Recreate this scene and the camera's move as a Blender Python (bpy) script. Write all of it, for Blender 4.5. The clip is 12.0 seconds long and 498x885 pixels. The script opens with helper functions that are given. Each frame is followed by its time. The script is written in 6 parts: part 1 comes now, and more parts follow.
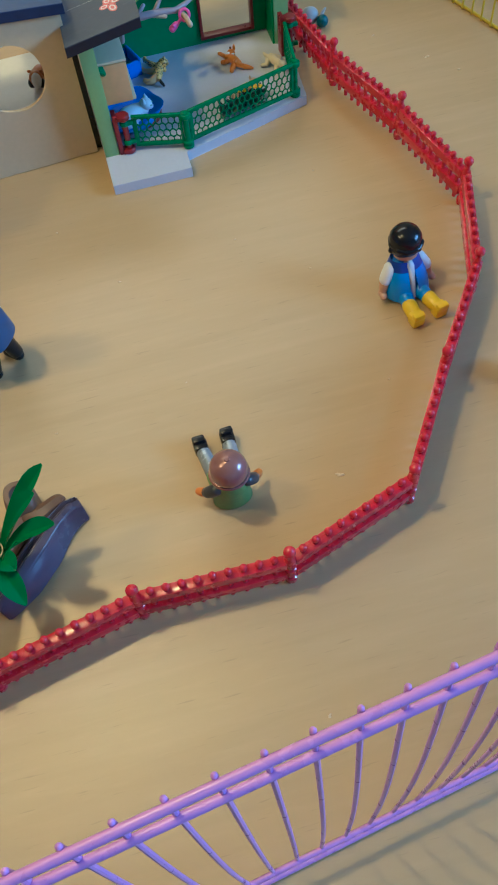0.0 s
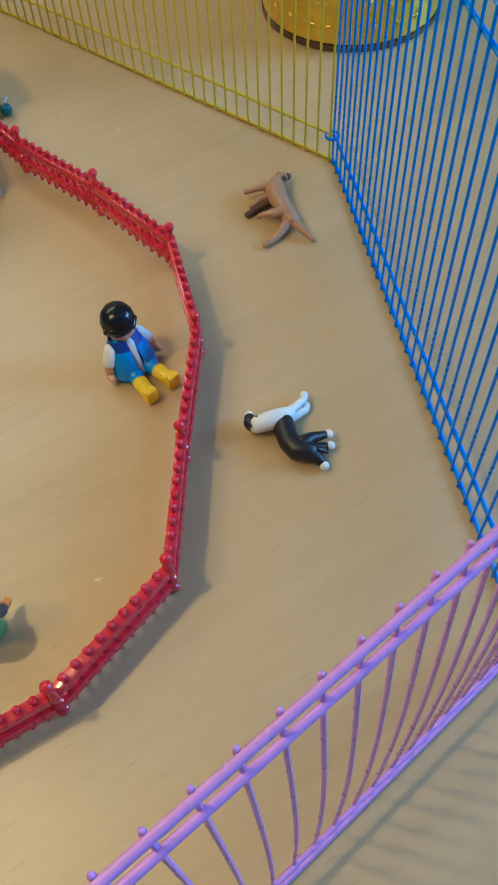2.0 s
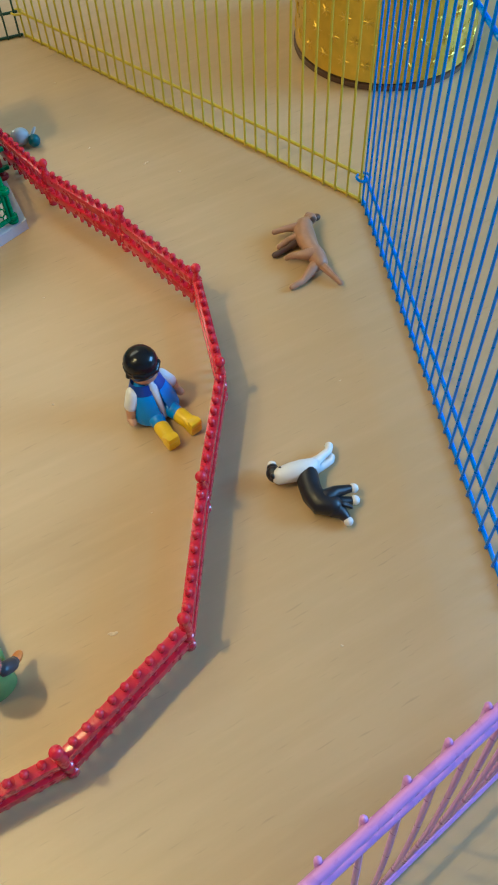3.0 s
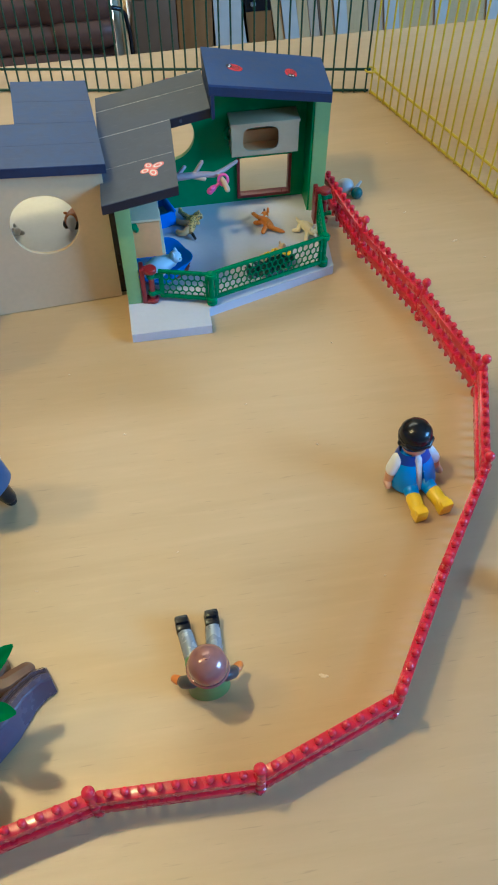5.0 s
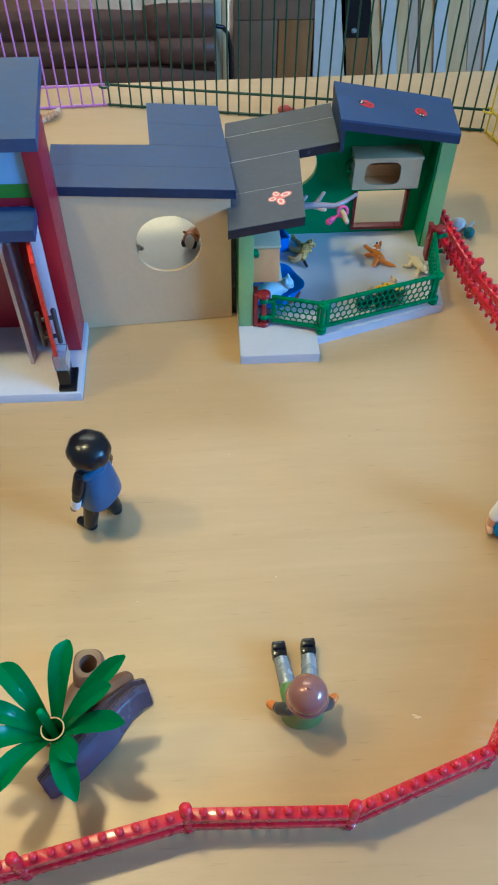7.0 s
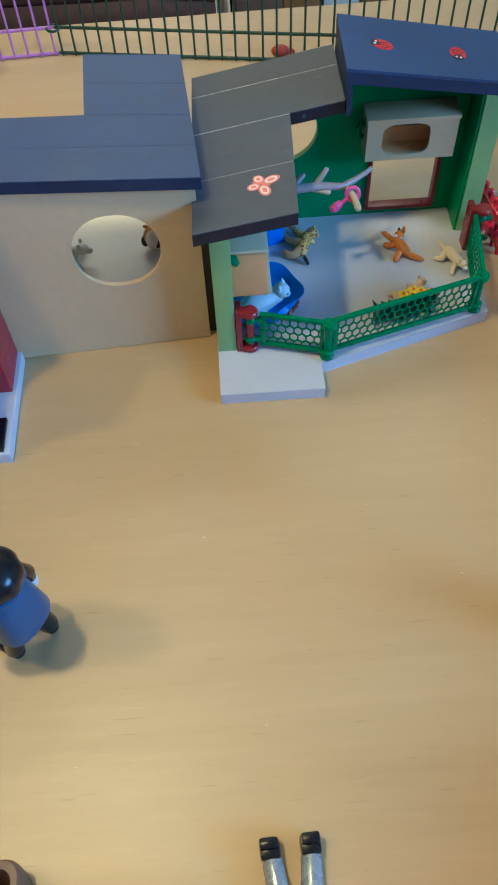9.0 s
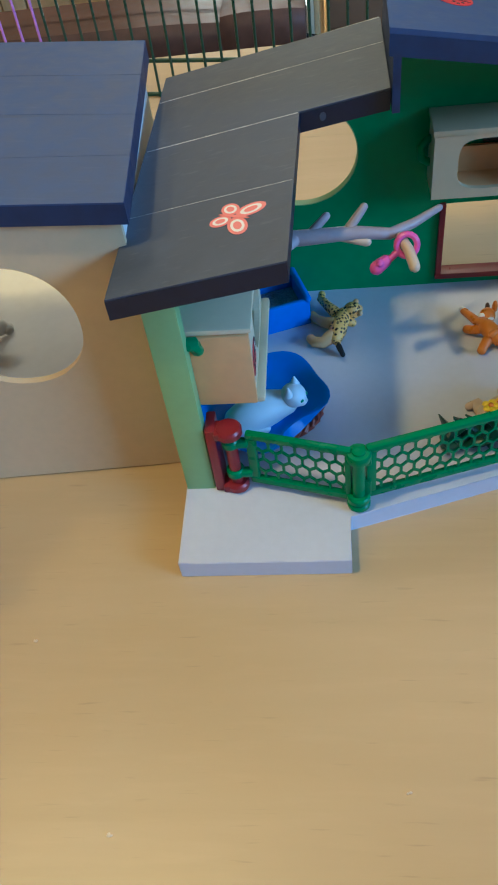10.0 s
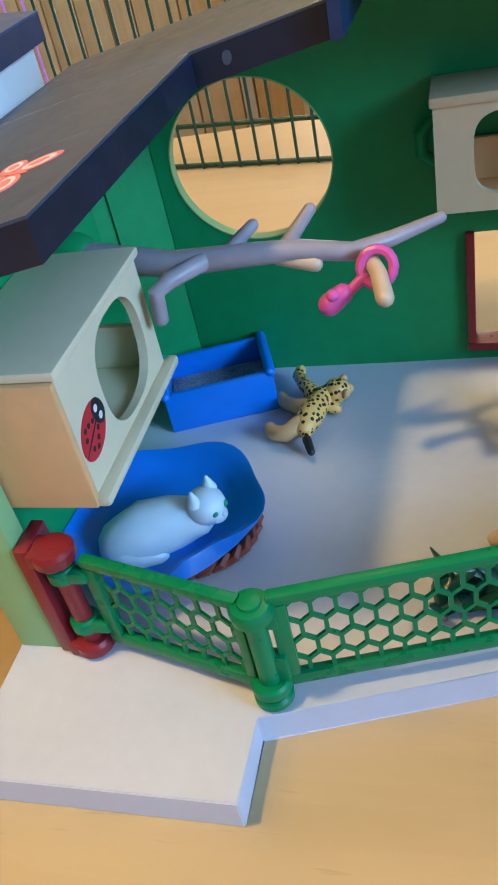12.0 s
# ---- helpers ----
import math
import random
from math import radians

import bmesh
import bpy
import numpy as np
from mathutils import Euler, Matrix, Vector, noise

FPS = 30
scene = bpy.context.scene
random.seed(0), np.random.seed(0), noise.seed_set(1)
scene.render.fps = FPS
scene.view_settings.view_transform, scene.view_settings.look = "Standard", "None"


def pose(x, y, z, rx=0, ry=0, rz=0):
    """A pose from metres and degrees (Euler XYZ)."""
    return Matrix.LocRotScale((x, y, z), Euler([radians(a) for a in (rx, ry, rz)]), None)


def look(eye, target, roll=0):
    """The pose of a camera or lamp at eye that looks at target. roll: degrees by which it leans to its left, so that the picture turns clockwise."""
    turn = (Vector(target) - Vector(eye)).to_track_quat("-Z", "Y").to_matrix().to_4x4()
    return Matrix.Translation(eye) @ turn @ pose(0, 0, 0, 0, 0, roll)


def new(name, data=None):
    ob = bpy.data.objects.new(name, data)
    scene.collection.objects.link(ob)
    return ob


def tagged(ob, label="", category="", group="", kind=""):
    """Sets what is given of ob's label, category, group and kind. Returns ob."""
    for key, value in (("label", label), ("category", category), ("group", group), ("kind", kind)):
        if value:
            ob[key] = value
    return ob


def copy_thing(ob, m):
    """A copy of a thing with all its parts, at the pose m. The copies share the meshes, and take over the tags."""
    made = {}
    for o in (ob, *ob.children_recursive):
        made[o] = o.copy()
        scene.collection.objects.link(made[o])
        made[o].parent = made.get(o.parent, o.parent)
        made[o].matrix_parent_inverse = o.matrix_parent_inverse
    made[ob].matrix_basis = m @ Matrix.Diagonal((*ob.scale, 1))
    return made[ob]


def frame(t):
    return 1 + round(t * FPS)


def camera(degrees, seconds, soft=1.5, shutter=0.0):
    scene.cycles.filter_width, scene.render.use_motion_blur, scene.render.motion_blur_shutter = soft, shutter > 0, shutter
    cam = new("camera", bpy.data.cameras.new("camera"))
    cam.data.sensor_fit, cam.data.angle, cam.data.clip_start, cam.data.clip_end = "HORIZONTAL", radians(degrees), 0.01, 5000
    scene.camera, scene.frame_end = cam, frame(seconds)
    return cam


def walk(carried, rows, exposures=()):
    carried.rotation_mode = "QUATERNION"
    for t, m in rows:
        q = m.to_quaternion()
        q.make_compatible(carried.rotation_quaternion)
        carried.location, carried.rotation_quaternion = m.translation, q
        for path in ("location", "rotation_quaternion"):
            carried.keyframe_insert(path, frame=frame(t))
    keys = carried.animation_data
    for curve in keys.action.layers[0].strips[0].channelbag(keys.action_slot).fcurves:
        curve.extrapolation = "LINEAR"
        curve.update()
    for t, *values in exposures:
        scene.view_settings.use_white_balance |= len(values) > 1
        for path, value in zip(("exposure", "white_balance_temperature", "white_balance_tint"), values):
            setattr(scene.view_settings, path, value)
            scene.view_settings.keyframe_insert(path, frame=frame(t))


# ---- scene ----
cam = camera(34.17, 12.0, 2.0)
PATH = [
    (0, (0.0010, -0.3974, 0.3440), (0.0783, 0.1091, -0.5148), -7.58),
    (0.5, (0.0093, -0.3907, 0.3415), (0.1006, 0.1171, -0.5151), -9.33),
    (1, (0.0243, -0.3880, 0.3349), (0.1749, 0.1121, -0.5179), -7.16),
    (1.5, (0.0429, -0.3944, 0.3303), (0.2641, 0.0925, -0.5146), -4.94),
    (2, (0.0562, -0.3923, 0.3314), (0.3265, 0.0905, -0.5015), -3.72),
    (2.5, (0.0632, -0.3830, 0.3318), (0.3477, 0.1043, -0.4938), -3.76),
    (3, (0.0617, -0.3727, 0.3326), (0.3287, 0.1306, -0.4893), -2.95),
    (3.5, (0.0538, -0.3658, 0.3406), (0.2852, 0.1632, -0.4760), -2.33),
    (3.7, (0.0517, -0.3627, 0.3450), (0.2577, 0.1773, -0.4711), -2.20),
    (5.5, (-0.0003, -0.3550, 0.3643), (0.0818, 0.2511, -0.4269), 0.89),
    (6, (-0.0066, -0.3546, 0.3681), (0.0656, 0.2592, -0.4180), 1.63),
    (6.5, (-0.0157, -0.3529, 0.3698), (0.0344, 0.2640, -0.4156), 1.12),
    (6.7, (-0.0184, -0.3521, 0.3708), (0.0260, 0.2647, -0.4150), 1.06),
    (8.5, (-0.0078, -0.2807, 0.3265), (0.0326, 0.2886, -0.4946), -0.28),
    (9, (0.0082, -0.2303, 0.3087), (0.0175, 0.3274, -0.5213), -3.15),
    (9.5, (0.0287, -0.1699, 0.2678), (-0.0186, 0.4117, -0.5443), -5.58),
    (10, (0.0468, -0.1227, 0.2006), (-0.0636, 0.5273, -0.5513), -9.40),
    (10.5, (0.0729, -0.0890, 0.1510), (-0.0916, 0.6117, -0.5432), -12.26),
    (11, (0.0776, -0.0743, 0.1323), (-0.1409, 0.6512, -0.5203), -13.09),
    (11.5, (0.0838, -0.0646, 0.1249), (-0.1624, 0.6854, -0.4890), -13.06),
    (12, (0.0853, -0.0567, 0.1233), (-0.1861, 0.6919, -0.4817), -13.61),
]
EXPOSURES = [(0, -0.42, 5200, -6), (2.0, -0.38, 5350, -6), (3.0, -0.26, 5550, -6), (3.5, -0.26, 5700, -6), (6.0, -0.06, 5050, -6), (9.0, -0.26, 5200, -5), (9.5, -0.34, 5350, -5), (10.5, -0.13, 5800, 0), (11.2, 0.1, 6350, 3), (12, 0.2, 6700, 4)]
walk(cam, [(t, look(eye, target, roll)) for t, eye, target, roll in PATH], EXPOSURES)

# ---- light: a pendant with two bulbs over the table, a window in the right-hand wall ----
world = bpy.data.worlds.new("world")
scene.world = world
world.use_nodes = True
sky = world.node_tree.nodes.new("ShaderNodeTexSky")
sky.sky_type, sky.sun_disc, sky.sun_elevation, sky.sun_rotation = "NISHITA", False, radians(14), radians(200)
world.node_tree.links.new(sky.outputs[0], world.node_tree.nodes["Background"].inputs[0])
world.node_tree.nodes["Background"].inputs[1].default_value = 0.12


def lamp(name, kind, power, colour, at, size=0.04, target=None, size_y=None):
    data = bpy.data.lights.new(name, kind)
    data.energy, data.color = power, colour
    if kind == "AREA":
        data.shape, data.size, data.size_y = "RECTANGLE", size, size_y or size
    else:
        data.shadow_soft_size = size
    ob = new(name, data)
    ob.matrix_world = look(at, target) if target else pose(*at)
    return ob


lamp("pendant_bulb", "POINT", 9.2, (1.0, 0.695, 0.32), (-0.155, -0.088, 0.645), 0.023)
lamp("pendant_bulb", "POINT", 10.4, (1.0, 0.695, 0.32), (-0.56, -0.10, 0.84), 0.03)
lamp("window_light", "AREA", 106.0, (0.27, 0.53, 1.0), (2.34, -1.0, 1.0), 1.1, (0.0, -0.05, 0.0), 0.75)
lamp("ceiling_light", "AREA", 20.0, (1.0, 0.84, 0.64), (-0.1, 1.5, 1.62), 1.5, (-0.1, 1.5, 0.0), 0.7)


# ---- materials ----
def nodes_of(name):
    m = bpy.data.materials.new(name)
    m.use_nodes = True
    return m, m.node_tree.nodes, m.node_tree.links, m.node_tree.nodes["Principled BSDF"]


def plain(name, colour, rough=0.4, vary=0.08, scale=300.0, bump=0.05, metal=0.0, coat=0.0, sss=0.0, spec=0.5, scuff=0.0):
    """A moulded or painted surface: base colour with fine and broad variation, scuffed gloss and slight relief."""
    m, n, l, b = nodes_of(name)
    geo = n.new("ShaderNodeTexCoord")
    fine, broad = n.new("ShaderNodeTexNoise"), n.new("ShaderNodeTexNoise")
    fine.inputs["Scale"].default_value, broad.inputs["Scale"].default_value = scale, scale / 9
    fine.inputs["Detail"].default_value, broad.inputs["Detail"].default_value = 5, 3
    for t in (fine, broad):
        l.new(geo.outputs["Object"], t.inputs["Vector"])
    add = n.new("ShaderNodeMath")
    add.operation = "ADD"
    l.new(fine.outputs["Fac"], add.inputs[0]), l.new(broad.outputs["Fac"], add.inputs[1])
    ramp = n.new("ShaderNodeMapRange")
    ramp.inputs["From Min"].default_value, ramp.inputs["From Max"].default_value = 0.7, 1.3
    l.new(add.outputs[0], ramp.inputs["Value"])
    mix = n.new("ShaderNodeMix")
    mix.data_type = "RGBA"
    mix.inputs["A"].default_value = (*[c * (1 - vary) for c in colour], 1)
    mix.inputs["B"].default_value = (*[min(1, c * (1 + vary)) for c in colour], 1)
    l.new(ramp.outputs[0], mix.inputs["Factor"])
    shade = mix.outputs["Result"]
    if scuff:
        # drawn-out pale scratches and cloudy rubbed patches
        sm, sn, sr = n.new("ShaderNodeMapping"), n.new("ShaderNodeTexNoise"), n.new("ShaderNodeMapRange")
        sm.inputs["Scale"].default_value, sm.inputs["Rotation"].default_value = (45.0, 900.0, 900.0), (0, 0, 0.08)
        l.new(geo.outputs["Object"], sm.inputs["Vector"]), l.new(sm.outputs[0], sn.inputs["Vector"])
        sn.inputs["Scale"].default_value, sn.inputs["Detail"].default_value = 1.0, 4
        sr.inputs["From Min"].default_value, sr.inputs["From Max"].default_value, sr.inputs["To Max"].default_value = 0.60, 0.82, scuff
        l.new(sn.outputs["Fac"], sr.inputs["Value"])
        cloud, cr, both = n.new("ShaderNodeTexNoise"), n.new("ShaderNodeMapRange"), n.new("ShaderNodeMath")
        cloud.inputs["Scale"].default_value, cloud.inputs["Detail"].default_value = 38.0, 5
        l.new(geo.outputs["Object"], cloud.inputs["Vector"])
        cr.inputs["From Min"].default_value, cr.inputs["From Max"].default_value, cr.inputs["To Max"].default_value = 0.50, 0.75, scuff * 0.3
        l.new(cloud.outputs["Fac"], cr.inputs["Value"])
        both.operation = "ADD"
        l.new(sr.outputs[0], both.inputs[0]), l.new(cr.outputs[0], both.inputs[1])
        worn = n.new("ShaderNodeMix")
        worn.data_type = "RGBA"
        worn.inputs["B"].default_value = (*[min(1, c * 1.6 + 0.16) for c in colour], 1)
        l.new(shade, worn.inputs["A"]), l.new(both.outputs[0], worn.inputs["Factor"])
        shade = worn.outputs["Result"]
    l.new(shade, b.inputs["Base Color"])
    gloss = n.new("ShaderNodeMapRange")
    gloss.inputs["To Min"].default_value, gloss.inputs["To Max"].default_value = rough * 0.8, min(1, rough * 1.25)
    l.new(ramp.outputs[0], gloss.inputs["Value"])
    l.new(gloss.outputs[0], b.inputs["Roughness"])
    b.inputs["Metallic"].default_value, b.inputs["Coat Weight"].default_value = metal, coat
    b.inputs["Specular IOR Level"].default_value = spec
    if sss:
        b.inputs["Subsurface Weight"].default_value, b.inputs["Subsurface Scale"].default_value = sss, 0.002
    if bump:
        bm_ = n.new("ShaderNodeBump")
        bm_.inputs["Strength"].default_value, bm_.inputs["Distance"].default_value = bump, 0.0006
        l.new(fine.outputs["Fac"], bm_.inputs["Height"])
        l.new(bm_.outputs[0], b.inputs["Normal"])
    return m


def wood(name, light, dark, rough, along=(3.0, 45.0, 45.0), pores=0.5, bump=0.06, coat=0.0, spec=0.35, patch=None):
    """Planed, varnished wood: drawn-out grain, broad clouds of colour and short dark pores."""
    m, n, l, b = nodes_of(name)
    geo = n.new("ShaderNodeTexCoord")
    mp = n.new("ShaderNodeMapping")
    mp.inputs["Scale"].default_value = along
    l.new(geo.outputs["Object"], mp.inputs["Vector"])
    grain, cloud, pore = (n.new("ShaderNodeTexNoise") for _ in range(3))
    l.new(mp.outputs[0], grain.inputs["Vector"])
    grain.inputs["Scale"].default_value, grain.inputs["Detail"].default_value, grain.inputs["Distortion"].default_value = 1.6, 7, 0.6
    mp2 = n.new("ShaderNodeMapping")
    mp2.inputs["Scale"].default_value = (3.0, 11.0, 11.0)
    l.new(geo.outputs["Object"], mp2.inputs["Vector"]), l.new(mp2.outputs[0], cloud.inputs["Vector"])
    cloud.inputs["Scale"].default_value, cloud.inputs["Detail"].default_value = 1.3, 4
    mp3 = n.new("ShaderNodeMapping")
    mp3.inputs["Scale"].default_value = (60.0, 700.0, 700.0)
    l.new(geo.outputs["Object"], mp3.inputs["Vector"]), l.new(mp3.outputs[0], pore.inputs["Vector"])
    pore.inputs["Scale"].default_value, pore.inputs["Detail"].default_value = 1.0, 2
    add = n.new("ShaderNodeMath")
    add.operation = "ADD"
    l.new(grain.outputs["Fac"], add.inputs[0]), l.new(cloud.outputs["Fac"], add.inputs[1])
    rng = n.new("ShaderNodeMapRange")
    rng.inputs["From Min"].default_value, rng.inputs["From Max"].default_value = 0.66, 1.34
    l.new(add.outputs[0], rng.inputs["Value"])
    mix = n.new("ShaderNodeMix")
    mix.data_type = "RGBA"
    mix.inputs["A"].default_value, mix.inputs["B"].default_value = (*dark, 1), (*light, 1)
    l.new(rng.outputs[0], mix.inputs["Factor"])
    tone = mix.outputs["Result"]
    if patch:
        # broad amber patches and fine pale rubbed streaks in the varnish
        amber, rub = n.new("ShaderNodeTexNoise"), n.new("ShaderNodeTexNoise")
        amber.inputs["Scale"].default_value, amber.inputs["Detail"].default_value = 11.0, 4
        l.new(geo.outputs["Object"], amber.inputs["Vector"])
        mp4 = n.new("ShaderNodeMapping")
        mp4.inputs["Scale"].default_value = (40.0, 260.0, 260.0)
        l.new(geo.outputs["Object"], mp4.inputs["Vector"]), l.new(mp4.outputs[0], rub.inputs["Vector"])
        rub.inputs["Scale"].default_value, rub.inputs["Detail"].default_value = 1.0, 6
        for tex, low, high, most, tint in ((amber, 0.44, 0.66, 0.75, patch), (rub, 0.52, 0.72, 0.16, [min(1, c * 1.16) for c in light])):
            rr, mm = n.new("ShaderNodeMapRange"), n.new("ShaderNodeMix")
            rr.inputs["From Min"].default_value, rr.inputs["From Max"].default_value, rr.inputs["To Max"].default_value = low, high, most
            mm.data_type = "RGBA"
            mm.inputs["B"].default_value = (*tint, 1)
            l.new(tex.outputs["Fac"], rr.inputs["Value"])
            l.new(tone, mm.inputs["A"]), l.new(rr.outputs[0], mm.inputs["Factor"])
            tone = mm.outputs["Result"]
    pr = n.new("ShaderNodeMapRange")
    pr.inputs["From Min"].default_value, pr.inputs["From Max"].default_value = 0.66, 0.76
    pr.inputs["To Max"].default_value = pores
    l.new(pore.outputs["Fac"], pr.inputs["Value"])
    spot = n.new("ShaderNodeMix")
    spot.data_type = "RGBA"
    spot.inputs["B"].default_value = (*[c * 0.45 for c in dark], 1)
    l.new(tone, spot.inputs["A"]), l.new(pr.outputs[0], spot.inputs["Factor"])
    l.new(spot.outputs["Result"], b.inputs["Base Color"])
    gl = n.new("ShaderNodeMapRange")
    gl.inputs["To Min"].default_value, gl.inputs["To Max"].default_value = rough * 0.85, rough * 1.2
    l.new(cloud.outputs["Fac"], gl.inputs["Value"]), l.new(gl.outputs[0], b.inputs["Roughness"])
    b.inputs["Coat Weight"].default_value, b.inputs["Specular IOR Level"].default_value = coat, spec
    bm_ = n.new("ShaderNodeBump")
    bm_.inputs["Strength"].default_value, bm_.inputs["Distance"].default_value = bump, 0.001
    l.new(grain.outputs["Fac"], bm_.inputs["Height"]), l.new(bm_.outputs[0], b.inputs["Normal"])
    return m


def spotted(name, base, spot, scale, size=0.42):
    """Moulded plastic with painted dark spots."""
    m, n, l, b = nodes_of(name)
    geo, vor = n.new("ShaderNodeTexCoord"), n.new("ShaderNodeTexVoronoi")
    vor.inputs["Scale"].default_value = scale
    l.new(geo.outputs["Object"], vor.inputs["Vector"])
    lt = n.new("ShaderNodeMath")
    lt.operation, lt.inputs[1].default_value = "LESS_THAN", size
    l.new(vor.outputs["Distance"], lt.inputs[0])
    mix = n.new("ShaderNodeMix")
    mix.data_type = "RGBA"
    mix.inputs["A"].default_value, mix.inputs["B"].default_value = (*base, 1), (*spot, 1)
    l.new(lt.outputs[0], mix.inputs["Factor"]), l.new(mix.outputs["Result"], b.inputs["Base Color"])
    b.inputs["Roughness"].default_value = 0.42
    return m


def glass(name, colour=(0.9, 0.95, 1.0), rough=0.05):
    m, n, l, b = nodes_of(name)
    b.inputs["Base Color"].default_value, b.inputs["Roughness"].default_value = (*colour, 1), rough
    b.inputs["Transmission Weight"].default_value = 0.8
    return m


def glowing(name, colour, strength):
    """Bright daylight behind a pane."""
    m, n, l, b = nodes_of(name)
    b.inputs["Emission Color"].default_value, b.inputs["Emission Strength"].default_value = (*colour, 1), strength
    return m


